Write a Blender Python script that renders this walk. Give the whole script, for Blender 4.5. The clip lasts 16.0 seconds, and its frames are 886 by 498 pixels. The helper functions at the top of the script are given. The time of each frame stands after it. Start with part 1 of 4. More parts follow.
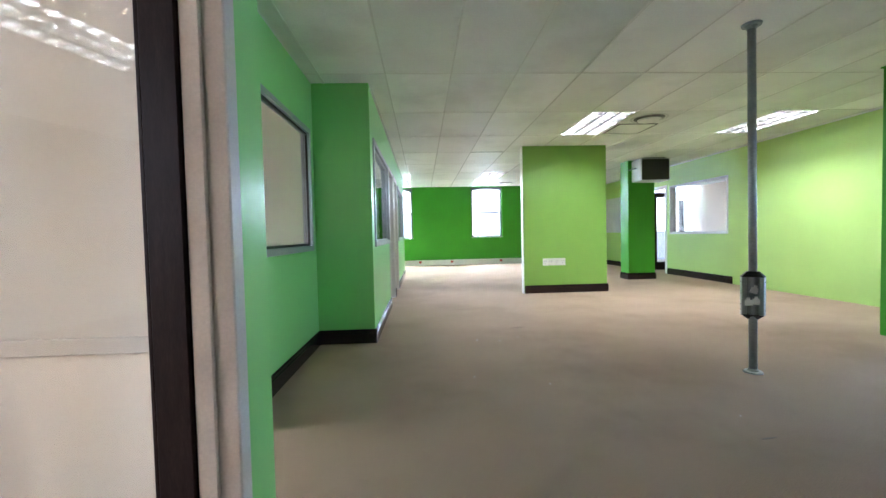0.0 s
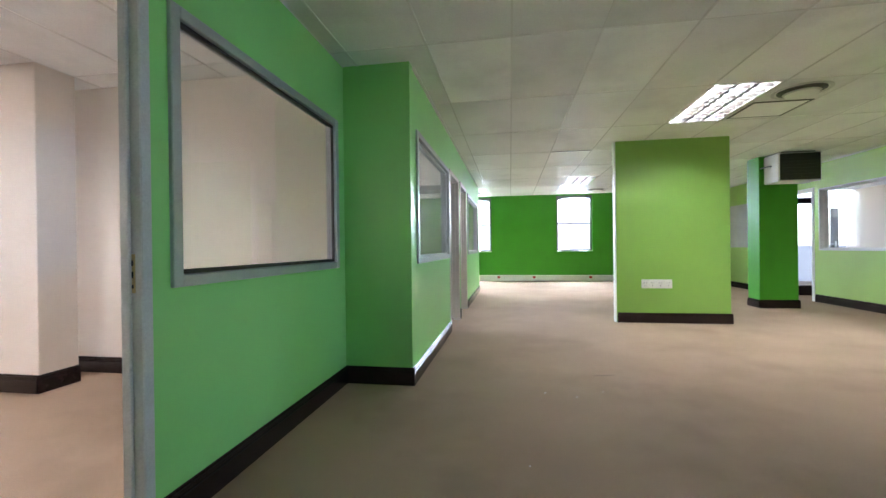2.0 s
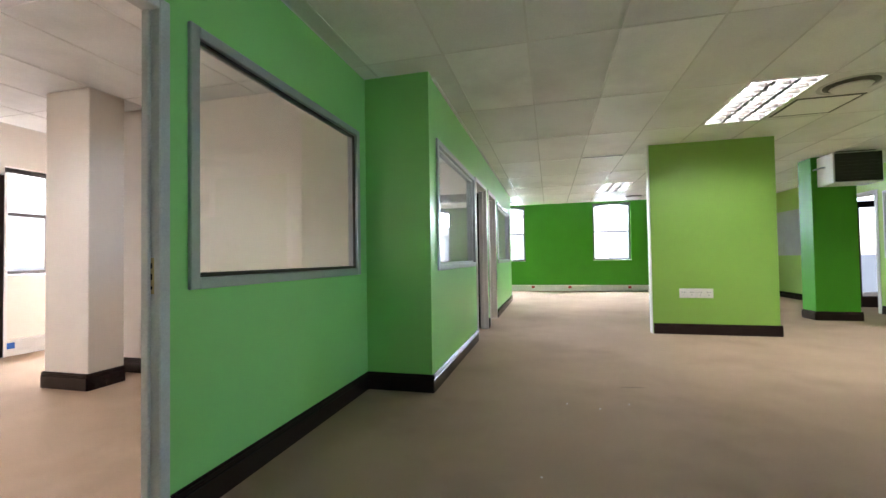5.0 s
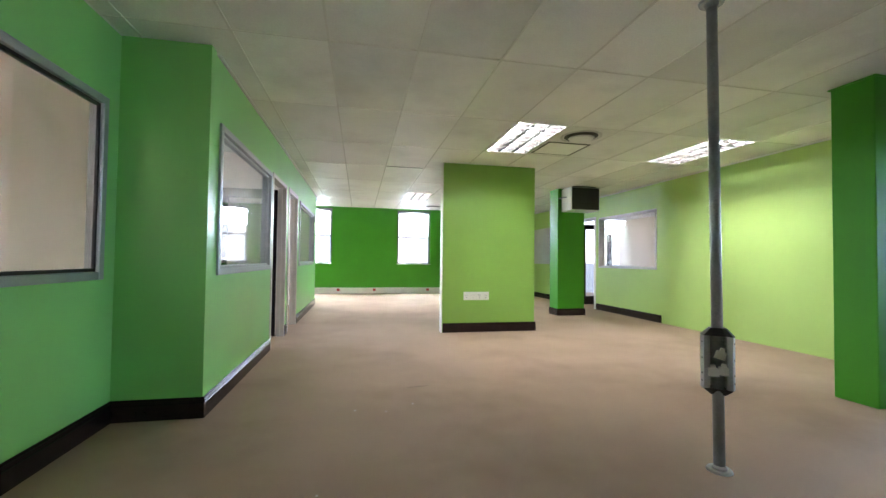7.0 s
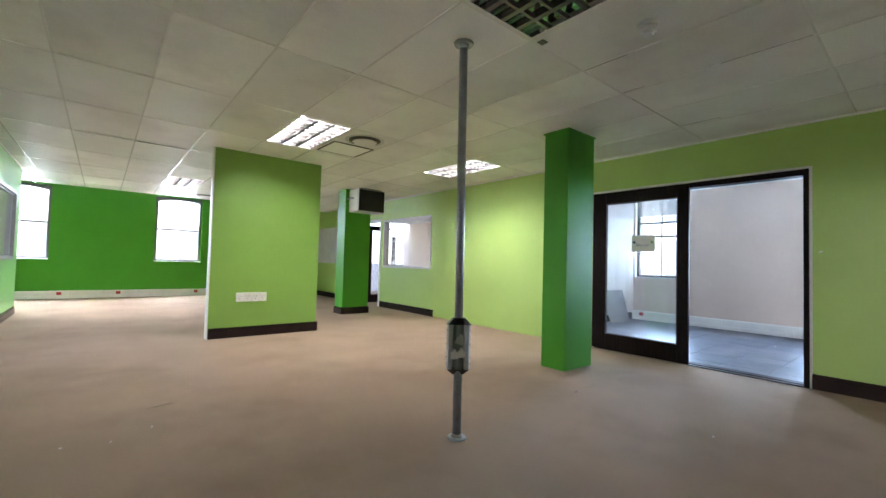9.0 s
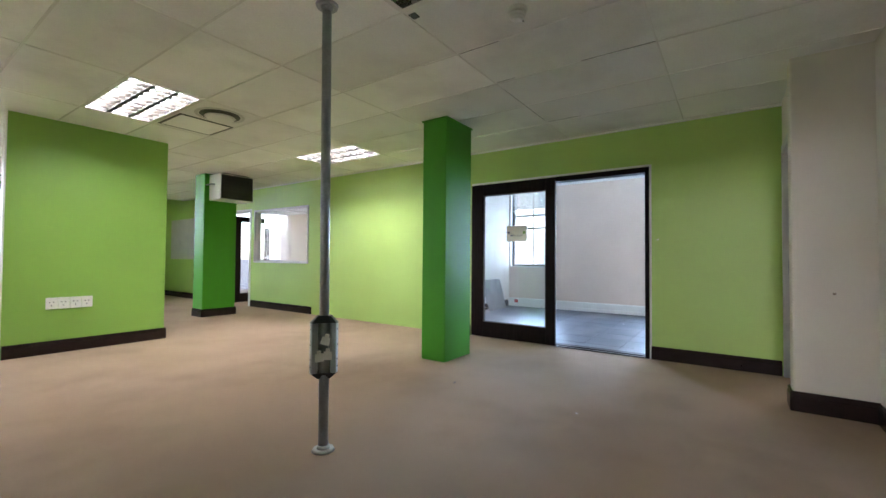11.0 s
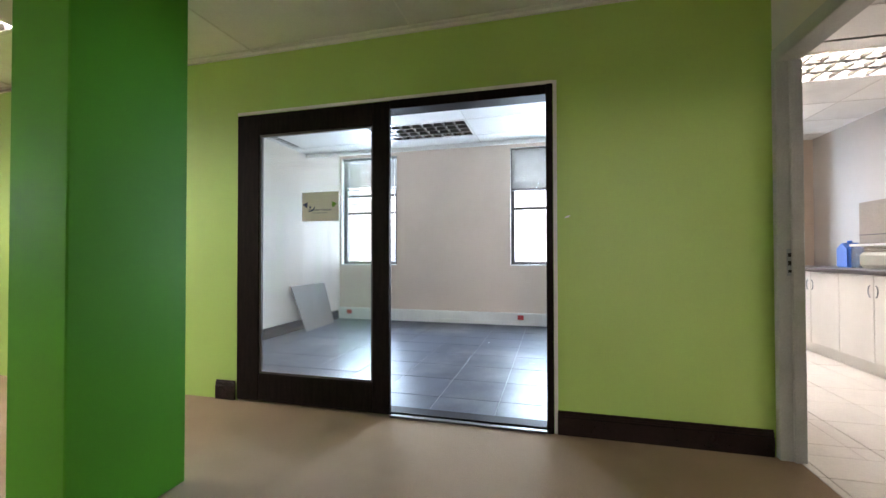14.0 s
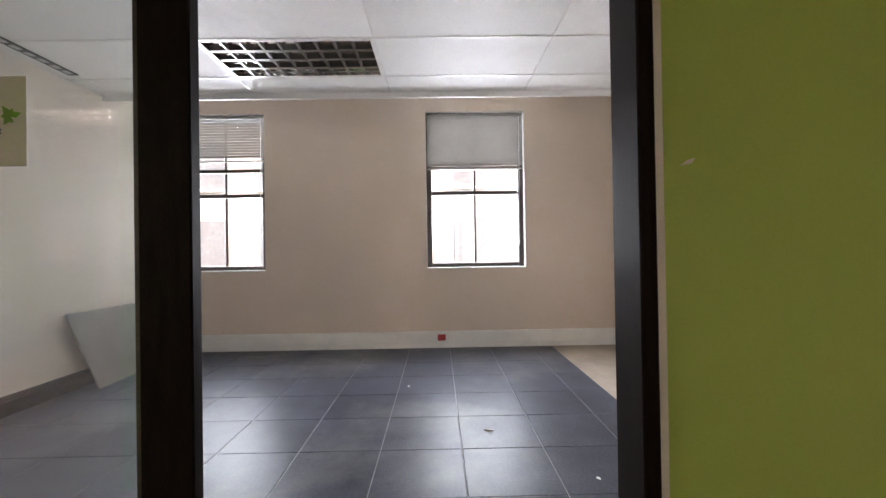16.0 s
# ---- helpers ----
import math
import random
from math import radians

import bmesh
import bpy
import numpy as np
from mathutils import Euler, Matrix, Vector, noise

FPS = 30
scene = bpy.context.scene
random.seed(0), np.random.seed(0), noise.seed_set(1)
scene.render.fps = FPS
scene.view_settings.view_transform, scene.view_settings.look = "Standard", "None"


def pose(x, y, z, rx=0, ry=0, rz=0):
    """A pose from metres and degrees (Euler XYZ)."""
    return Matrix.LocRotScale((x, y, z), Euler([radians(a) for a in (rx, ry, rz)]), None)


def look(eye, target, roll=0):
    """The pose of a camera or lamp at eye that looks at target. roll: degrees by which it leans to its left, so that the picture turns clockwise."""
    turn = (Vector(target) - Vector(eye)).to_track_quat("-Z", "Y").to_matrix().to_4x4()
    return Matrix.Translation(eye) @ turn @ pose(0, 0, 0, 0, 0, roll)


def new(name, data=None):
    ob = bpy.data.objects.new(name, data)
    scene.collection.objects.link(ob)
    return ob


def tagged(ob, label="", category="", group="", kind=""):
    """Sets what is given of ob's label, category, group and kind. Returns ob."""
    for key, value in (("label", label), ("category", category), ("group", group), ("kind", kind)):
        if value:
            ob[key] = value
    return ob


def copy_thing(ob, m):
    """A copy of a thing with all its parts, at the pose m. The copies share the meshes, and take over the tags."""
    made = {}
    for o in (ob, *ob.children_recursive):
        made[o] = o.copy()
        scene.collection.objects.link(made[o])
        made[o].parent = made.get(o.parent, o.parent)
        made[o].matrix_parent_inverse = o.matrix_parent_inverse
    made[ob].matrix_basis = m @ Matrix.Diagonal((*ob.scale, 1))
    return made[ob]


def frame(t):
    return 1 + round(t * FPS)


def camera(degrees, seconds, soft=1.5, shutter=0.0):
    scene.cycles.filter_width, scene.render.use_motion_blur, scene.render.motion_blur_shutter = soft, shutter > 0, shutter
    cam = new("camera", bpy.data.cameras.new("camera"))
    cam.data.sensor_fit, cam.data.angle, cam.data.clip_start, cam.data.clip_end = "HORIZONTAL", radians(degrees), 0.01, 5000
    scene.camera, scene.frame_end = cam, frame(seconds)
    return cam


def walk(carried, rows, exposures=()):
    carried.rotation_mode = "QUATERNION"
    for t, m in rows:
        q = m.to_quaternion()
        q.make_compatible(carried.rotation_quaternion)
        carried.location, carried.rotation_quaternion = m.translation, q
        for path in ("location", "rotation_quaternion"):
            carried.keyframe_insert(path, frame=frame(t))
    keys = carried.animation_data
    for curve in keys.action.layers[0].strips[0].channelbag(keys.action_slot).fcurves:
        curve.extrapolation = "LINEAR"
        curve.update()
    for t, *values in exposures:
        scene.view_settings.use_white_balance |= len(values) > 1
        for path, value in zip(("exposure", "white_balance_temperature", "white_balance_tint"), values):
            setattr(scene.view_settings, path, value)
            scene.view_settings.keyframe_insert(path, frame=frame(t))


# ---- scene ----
cam = camera(94.1, 16.0)
PATH = [
    (0, (0.239, 0.405, 1.059), (0.338, 2.401, 0.989), -1.3),
    (0.5, (0.281, 0.691, 1.064), (0.258, 2.69, 1.005), -1.2),
    (1, (0.306, 0.931, 1.059), (0.249, 2.93, 1.015), -0.9),
    (1.5, (0.338, 1.192, 1.07), (0.203, 3.187, 1.049), -0.6),
    (2, (0.518, 1.34, 1.08), (0.196, 3.314, 1.074), -0.7),
    (2.5, (0.626, 1.41, 1.079), (0.1, 3.339, 1.086), -1.0),
    (3, (0.608, 1.398, 1.09), (-0.081, 3.275, 1.1), -1.3),
    (3.1, (0.606, 1.394, 1.091), (-0.123, 3.256, 1.094), -1.2),
    (3.2, (0.594, 1.389, 1.087), (-0.146, 3.247, 1.099), -1.4),
    (5.3, (0.662, 1.367, 1.048), (0.266, 3.327, 1.092), -0.5),
    (5.5, (0.653, 1.418, 1.083), (0.337, 3.393, 1.11), -0.2),
    (6, (0.723, 1.386, 1.068), (0.615, 3.383, 1.103), 0.2),
    (6.5, (0.733, 1.427, 1.076), (0.877, 3.421, 1.12), 0.4),
    (7, (0.772, 1.424, 1.082), (1.169, 3.384, 1.135), 0.7),
    (7.5, (0.804, 1.413, 1.089), (1.456, 3.303, 1.148), 0.9),
    (8, (0.836, 1.395, 1.082), (1.734, 3.181, 1.148), 1.2),
    (8.5, (0.861, 1.373, 1.083), (1.97, 3.036, 1.15), 1.5),
    (9, (0.89, 1.345, 1.08), (2.163, 2.886, 1.15), 1.6),
    (9.2, (0.897, 1.341, 1.085), (2.223, 2.837, 1.154), 1.8),
    (11.4, (1.300, 1.484, 1.058), (3.007, 2.525, 1.089), 0.9),
    (11.5, (1.366, 1.508, 1.062), (3.092, 2.519, 1.088), 1.1),
    (12, (1.711, 1.725, 1.084), (3.52, 2.578, 1.095), 0.7),
    (12.5, (2.143, 1.819, 1.051), (3.992, 2.582, 1.07), 0.6),
    (13, (2.591, 1.929, 1.074), (4.474, 2.605, 1.081), 0.6),
    (13.5, (3.053, 2.073, 1.059), (4.966, 2.656, 1.084), 0.2),
    (14, (3.534, 2.156, 1.06), (5.467, 2.668, 1.09), -0.1),
    (14.5, (3.942, 2.313, 1.072), (5.9, 2.722, 1.103), -0.3),
    (15, (4.349, 2.413, 1.077), (6.322, 2.74, 1.1), -0.7),
    (15.5, (4.749, 2.507, 1.08), (6.738, 2.712, 1.104), -0.9),
    (16, (5.146, 2.646, 1.089), (7.146, 2.622, 1.103), -0.9),
]
walk(cam, [(t, look(eye, target, roll)) for t, eye, target, roll in PATH], exposures=[(0, 2.85, 5500, 15), (1.2, 2.8, 5650, 17), (2.5, 2.5, 5800, 18), (5.5, 2.47, 6050, 17), (7, 2.57, 5950, 19), (9, 2.48, 6000, 21), (13, 2.52, 6400, 20), (14, 2.38, 6950, 20), (14.5, 2.3, 7200, 21), (15, 1.98, 7900, 24), (16, 1.58, 8700, 31)])
# ---- world, sun and daylight ----
world = bpy.data.worlds.new("world")
scene.world = world
world.use_nodes = True
wn = world.node_tree
sky = wn.nodes.new("ShaderNodeTexSky")
sky.sky_type, sky.sun_disc = "NISHITA", False
sky.sun_elevation, sky.sun_rotation = radians(48), radians(215)
wn.links.new(sky.outputs["Color"], wn.nodes["Background"].inputs["Color"])
wn.nodes["Background"].inputs["Strength"].default_value = 0.15

sun_data = bpy.data.lights.new("sun", "SUN")
sun_data.energy, sun_data.angle, sun_data.color = 4.0, radians(0.5), (1.0, 0.95, 0.88)
sun = new("sun", sun_data)
sun.matrix_world = look((-20, -28, 36), (0, 0, 0))


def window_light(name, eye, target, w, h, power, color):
    """An area lamp outside one window opening, in place of daylight."""
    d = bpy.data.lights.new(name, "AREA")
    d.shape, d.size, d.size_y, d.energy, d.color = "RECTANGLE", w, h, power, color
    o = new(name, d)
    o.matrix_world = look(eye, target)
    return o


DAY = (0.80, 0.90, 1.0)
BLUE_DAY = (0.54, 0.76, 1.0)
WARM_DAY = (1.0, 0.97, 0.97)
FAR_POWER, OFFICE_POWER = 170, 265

# ---- materials ----
def material(name):
    m = bpy.data.materials.new(name)
    m.use_nodes = True
    return m, m.node_tree, m.node_tree.nodes["Principled BSDF"]


def surface(name, color, rough=0.6, var=0.12, scale=6.0, grain=160.0, bump=0.15, dist=0.002, metal=0.0, spec=0.5, stain=0.0, piece=0.0, smear=None, rv=0.1, stain_color=None, island=0.0, speck=None):
    """A painted or plain surface: broad blotches, fine grain, uneven gloss, relief."""
    m, t, b = material(name)
    L = t.links.new
    geo = t.nodes.new("ShaderNodeNewGeometry")
    big = t.nodes.new("ShaderNodeTexNoise")
    big.inputs["Scale"].default_value, big.inputs["Detail"].default_value = scale, 5
    fine = t.nodes.new("ShaderNodeTexNoise")
    fine.inputs["Scale"].default_value, fine.inputs["Detail"].default_value = grain, 3
    if smear:
        mp = t.nodes.new("ShaderNodeMapping")
        mp.inputs["Scale"].default_value = smear
        L(geo.outputs["Position"], mp.inputs["Vector"])
        L(mp.outputs["Vector"], big.inputs["Vector"])
        L(mp.outputs["Vector"], fine.inputs["Vector"])
    else:
        L(geo.outputs["Position"], big.inputs["Vector"])
        L(geo.outputs["Position"], fine.inputs["Vector"])
    ramp = t.nodes.new("ShaderNodeMapRange")
    ramp.inputs["From Min"].default_value, ramp.inputs["From Max"].default_value = 0.3, 0.7
    ramp.inputs["To Min"].default_value, ramp.inputs["To Max"].default_value = 1 - var, 1 + var
    L(big.outputs["Fac"], ramp.inputs["Value"])
    ramp2 = t.nodes.new("ShaderNodeMapRange")
    ramp2.inputs["From Min"].default_value, ramp2.inputs["From Max"].default_value = 0.3, 0.7
    ramp2.inputs["To Min"].default_value, ramp2.inputs["To Max"].default_value = 1 - (speck or var * 0.8), 1 + (speck or var * 0.8)
    L(fine.outputs["Fac"], ramp2.inputs["Value"])
    mul = t.nodes.new("ShaderNodeMath")
    mul.operation = "MULTIPLY"
    L(ramp.outputs["Result"], mul.inputs[0])
    L(ramp2.outputs["Result"], mul.inputs[1])
    last = mul
    if piece:
        info = t.nodes.new("ShaderNodeObjectInfo")
        pr = t.nodes.new("ShaderNodeMapRange")
        pr.inputs["To Min"].default_value, pr.inputs["To Max"].default_value = 1 - piece, 1 + piece
        L(info.outputs["Random"], pr.inputs["Value"])
        m2 = t.nodes.new("ShaderNodeMath")
        m2.operation = "MULTIPLY"
        L(last.outputs[0], m2.inputs[0])
        L(pr.outputs["Result"], m2.inputs[1])
        last = m2
    if island:
        ir = t.nodes.new("ShaderNodeMapRange")
        ir.inputs["To Min"].default_value, ir.inputs["To Max"].default_value = 1 - island, 1 + island
        L(geo.outputs["Random Per Island"], ir.inputs["Value"])
        m3 = t.nodes.new("ShaderNodeMath")
        m3.operation = "MULTIPLY"
        L(last.outputs[0], m3.inputs[0])
        L(ir.outputs["Result"], m3.inputs[1])
        last = m3
    tint = t.nodes.new("ShaderNodeVectorMath")
    tint.operation = "SCALE"
    tint.inputs[0].default_value = color
    L(last.outputs[0], tint.inputs["Scale"])
    out = tint.outputs["Vector"]
    if stain:
        st = t.nodes.new("ShaderNodeTexNoise")
        st.inputs["Scale"].default_value, st.inputs["Detail"].default_value, st.inputs["Roughness"].default_value = 0.9, 8, 0.62
        L(geo.outputs["Position"], st.inputs["Vector"])
        sr = t.nodes.new("ShaderNodeMapRange")
        sr.inputs["From Min"].default_value, sr.inputs["From Max"].default_value = 0.5, 0.72
        sr.inputs["To Min"].default_value, sr.inputs["To Max"].default_value = 0.0, stain
        L(st.outputs["Fac"], sr.inputs["Value"])
        mix = t.nodes.new("ShaderNodeMix")
        mix.data_type = "RGBA"
        mix.inputs["B"].default_value = (*stain_color, 1) if stain_color else (color[0] * 0.35, color[1] * 0.33, color[2] * 0.3, 1)
        L(sr.outputs["Result"], mix.inputs["Factor"])
        L(out, mix.inputs["A"])
        out = mix.outputs["Result"]
    L(out, b.inputs["Base Color"])
    rr = t.nodes.new("ShaderNodeMapRange")
    rr.inputs["To Min"].default_value, rr.inputs["To Max"].default_value = max(0.03, rough - rv), min(1, rough + rv)
    L(big.outputs["Fac"], rr.inputs["Value"])
    L(rr.outputs["Result"], b.inputs["Roughness"])
    b.inputs["Metallic"].default_value = metal
    b.inputs["Specular IOR Level"].default_value = spec
    if bump:
        bp = t.nodes.new("ShaderNodeBump")
        bp.inputs["Strength"].default_value, bp.inputs["Distance"].default_value = bump, dist
        L(fine.outputs["Fac"], bp.inputs["Height"])
        L(bp.outputs["Normal"], b.inputs["Normal"])
    return m


def glowing(name, color, strength):
    m, t, b = material(name)
    b.inputs["Base Color"].default_value = (0.8, 0.8, 0.8, 1)
    b.inputs["Emission Color"].default_value = (*color, 1)
    b.inputs["Emission Strength"].default_value = strength
    return m


def glass_material(name, tint=(0.95, 0.97, 0.96), gloss=0.03, dust_haze=0.0):
    m, t, b = material(name)
    t.nodes.remove(b)
    clear, gl = t.nodes.new("ShaderNodeBsdfTransparent"), t.nodes.new("ShaderNodeBsdfGlossy")
    clear.inputs["Color"].default_value = (*tint, 1)
    gl.inputs["Roughness"].default_value = gloss
    lw = t.nodes.new("ShaderNodeLayerWeight")
    lw.inputs["Blend"].default_value = 0.5
    power, fac = t.nodes.new("ShaderNodeMath"), t.nodes.new("ShaderNodeMath")
    power.operation, fac.operation = "POWER", "MULTIPLY_ADD"
    power.inputs[1].default_value = 4.0
    fac.inputs[1].default_value, fac.inputs[2].default_value = 0.6, 0.055
    mix = t.nodes.new("ShaderNodeMixShader")
    t.links.new(lw.outputs["Facing"], power.inputs[0])
    t.links.new(power.outputs[0], fac.inputs[0])
    t.links.new(fac.outputs[0], mix.inputs["Fac"])
    t.links.new(clear.outputs["BSDF"], mix.inputs[1])
    t.links.new(gl.outputs["BSDF"], mix.inputs[2])
    last = mix
    if dust_haze:
        # a thin uneven film that scatters light from both sides: dust plus brightening haze
        near, far, film, veil = (t.nodes.new(k) for k in ("ShaderNodeBsdfDiffuse", "ShaderNodeBsdfTranslucent", "ShaderNodeMixShader", "ShaderNodeMixShader"))
        cloud, amount = t.nodes.new("ShaderNodeTexNoise"), t.nodes.new("ShaderNodeMapRange")
        cloud.inputs["Scale"].default_value, cloud.inputs["Detail"].default_value = 2.5, 6
        amount.inputs["From Min"].default_value, amount.inputs["From Max"].default_value = 0.3, 0.7
        amount.inputs["To Min"].default_value, amount.inputs["To Max"].default_value = dust_haze * 0.6, dust_haze * 1.4
        film.inputs["Fac"].default_value = 0.6
        t.links.new(t.nodes.new("ShaderNodeNewGeometry").outputs["Position"], cloud.inputs["Vector"])
        t.links.new(cloud.outputs["Fac"], amount.inputs["Value"])
        t.links.new(near.outputs["BSDF"], film.inputs[1])
        t.links.new(far.outputs["BSDF"], film.inputs[2])
        t.links.new(amount.outputs["Result"], veil.inputs["Fac"])
        t.links.new(mix.outputs["Shader"], veil.inputs[1])
        t.links.new(film.outputs["Shader"], veil.inputs[2])
        last = veil
    t.links.new(last.outputs["Shader"], t.nodes["Material Output"].inputs["Surface"])
    return m


YELLOW_LIME = surface("yellow_lime_paint", (0.395, 0.575, 0.14), 0.45, 0.04, 1.6, 260, 0.12, 0.001, rv=0.02)
LEAF = surface("leaf_green_paint", (0.27, 0.64, 0.18), 0.33, 0.04, 1.6, 260, 0.12, 0.001, rv=0.015)
LIME = surface("lime_paint", (0.255, 0.465, 0.08), 0.42, 0.04, 1.6, 260, 0.12, 0.001, rv=0.02)
GREEN = surface("green_paint", (0.067, 0.305, 0.02), 0.45, 0.05, 1.6, 260, 0.12, 0.001, rv=0.02, spec=0.2)
CREAM = surface("cream_paint", (0.80, 0.735, 0.655), 0.55, 0.05, 1.2, 240, 0.12, 0.001)
GREY_WALL = surface("taupe_paint", (0.66, 0.53, 0.43), 0.55, 0.05, 1.2, 240, 0.12, 0.001)
OFFWHITE = surface("stone_white_paint", (0.66, 0.61, 0.515), 0.55, 0.06, 1.2, 200, 0.15, 0.001, stain=0.06)
TAUPE = surface("dark_taupe_paint", (0.44, 0.40, 0.36), 0.55, 0.05, 1.2, 240, 0.12, 0.001)
WHITE = surface("white_paint", (0.78, 0.77, 0.74), 0.45, 0.04, 3, 200, 0.08, 0.001)
TRUNK = surface("white_trunking", (0.76, 0.74, 0.69), 0.4, 0.06, 4, 120, 0.05, 0.001)
CARPET = surface("carpet", (0.40, 0.29, 0.198), 0.95, 0.09, 1.1, 240, 1.0, 0.005, spec=0.1, stain=0.34, speck=0.26)
CEIL = surface("ceiling_tile", (0.82, 0.82, 0.80), 0.58, 0.05, 1.4, 90, 0.2, 0.002, stain=0.28, island=0.08, spec=0.28)
TBAR = surface("white_tee_bar", (0.86, 0.85, 0.82), 0.25, 0.03, 5, 100, 0.0, rv=0.03, spec=0.8)
SKIRT = surface("dark_gloss_wood", (0.018, 0.0095, 0.008), 0.25, 0.15, 8, 60, 0.0, rv=0.03, spec=0.35)
DARK_WOOD = surface("dark_stained_wood", (0.013, 0.008, 0.007), 0.52, 0.3, 7, 50, 0.12, 0.001, smear=(6, 6, 1), rv=0.06, spec=0.06)
ALU = surface("grey_aluminium", (0.42, 0.44, 0.45), 0.38, 0.06, 9, 140, 0.05, 0.001, metal=0.6)
FRAME = surface("grey_enamel", (0.50, 0.50, 0.48), 0.42, 0.08, 5, 120, 0.08, 0.001)
PALE_GREY = surface("pale_grey_enamel", (0.62, 0.62, 0.59), 0.4, 0.07, 5, 120, 0.08, 0.001)
PALE_FRAME = surface("cream_enamel", (0.62, 0.58, 0.53), 0.4, 0.06, 5, 120, 0.08, 0.001)
STEEL = surface("galvanised_steel", (0.36, 0.39, 0.41), 0.42, 0.12, 14, 90, 0.1, 0.001, metal=0.7)
BEAD = surface("worn_bead", (0.06, 0.05, 0.043), 0.4, 0.3, 9, 60, 0.1, 0.001)
BRASS = surface("brass", (0.55, 0.42, 0.20), 0.35, 0.1, 20, 90, 0.05, 0.001, metal=1.0)
BLACK = surface("black_plastic", (0.012, 0.012, 0.012), 0.4, 0.2, 10, 90, 0.1, 0.001)
PLASTIC = surface("white_plastic", (0.78, 0.77, 0.73), 0.35, 0.03, 10, 90, 0.02, 0.001)
RED = surface("red_plastic", (0.45, 0.03, 0.03), 0.4, 0.05, 10, 90, 0.02)
BLUE = surface("blue_plastic", (0.02, 0.12, 0.5), 0.4, 0.05, 10, 90, 0.02)
TILE = surface("slate_tile", (0.064, 0.070, 0.086), 0.37, 0.22, 4, 70, 0.05, 0.001, piece=0.12, stain=0.6, stain_color=(0.23, 0.225, 0.215), rv=0.06, spec=0.11)
GROUT = surface("grout", (0.30, 0.30, 0.30), 0.85, 0.1, 8, 90, 0.2, 0.001)
PALE_GROUT = surface("pale_grout", (0.58, 0.54, 0.48), 0.85, 0.1, 8, 90, 0.2, 0.001)
PALE_TILE = surface("pale_tile", (0.66, 0.62, 0.56), 0.45, 0.05, 4, 60, 0.05, 0.001, piece=0.03, spec=0.3)
CONCRETE = surface("bare_screed", (0.42, 0.34, 0.27), 0.8, 0.12, 4, 80, 0.3, 0.002)
BOARD = surface("grey_board", (0.24, 0.23, 0.21), 0.6, 0.12, 4, 50, 0.15, 0.001)
CARDBOARD = surface("brown_card", (0.30, 0.24, 0.19), 0.8, 0.08, 4, 60, 0.1, 0.001)
COUNTER = surface("dark_worktop", (0.05, 0.04, 0.04), 0.35, 0.3, 60, 200, 0.05)
WINDOW_DARK = surface("brown_window_paint", (0.05, 0.035, 0.03), 0.4, 0.2, 6, 60, 0.1, 0.001)
WINDOW_GREY = surface("grey_window_paint", (0.13, 0.13, 0.125), 0.4, 0.1, 6, 60, 0.1, 0.001)
BLIND = surface("blind_slat", (0.23, 0.215, 0.20), 0.45, 0.05, 8, 100, 0.02)
SLOT = surface("brown_slot", (0.012, 0.010, 0.008), 0.5, 0.1, 12, 90, 0.0)
LOUVRE = surface("bright_louvre", (0.044, 0.039, 0.032), 0.4, 0.05, 12, 90, 0.0, spec=0.2)
TRAY = surface("light_tray", (0.06, 0.058, 0.054), 0.4, 0.03)
REFLECTOR = surface("mirror_reflector", (0.62, 0.62, 0.60), 0.08, 0.03, 12, 90, 0.0, metal=1.0, rv=0.03)
DARK_LOUVRE = surface("dull_louvre", (0.16, 0.15, 0.14), 0.3, 0.08, 12, 90, 0.0, metal=0.8, rv=0.05)
TUBE = glowing("lit_tube", (1.0, 0.975, 0.93), 36.0)
TUBE_OFF = surface("unlit_tube", (0.7, 0.7, 0.68), 0.3, 0.02)
GLASS = glass_material("clear_glass")
# Tint darkens the pane in place of a dim room behind it.
DIMMED_GLASS = glass_material("dimmed_glass", (0.66, 0.67, 0.62))
# Dust film doubles as an added haze that lightens the view behind.
DUSTY_HAZE_GLASS = glass_material("dusty_haze_glass", dust_haze=0.025)
PAPER = surface("paper", (0.72, 0.72, 0.68), 0.7, 0.03, 10, 90, 0.02)
INK_LEAF = surface("leaf_ink", (0.13, 0.34, 0.03), 0.6)
INK_BLUE = surface("blue_ink", (0.03, 0.06, 0.18), 0.6)
FACADE = surface("pale_render", (0.75, 0.73, 0.70), 0.8, 0.08, 0.3, 8, 0.1)
FACADE_GLASS = surface("dim_glass", (0.30, 0.33, 0.36), 0.2, 0.1, 0.5, 5, 0.0)
GROUND = surface("asphalt", (0.06, 0.06, 0.06), 0.9, 0.15, 0.5, 20, 0.3)


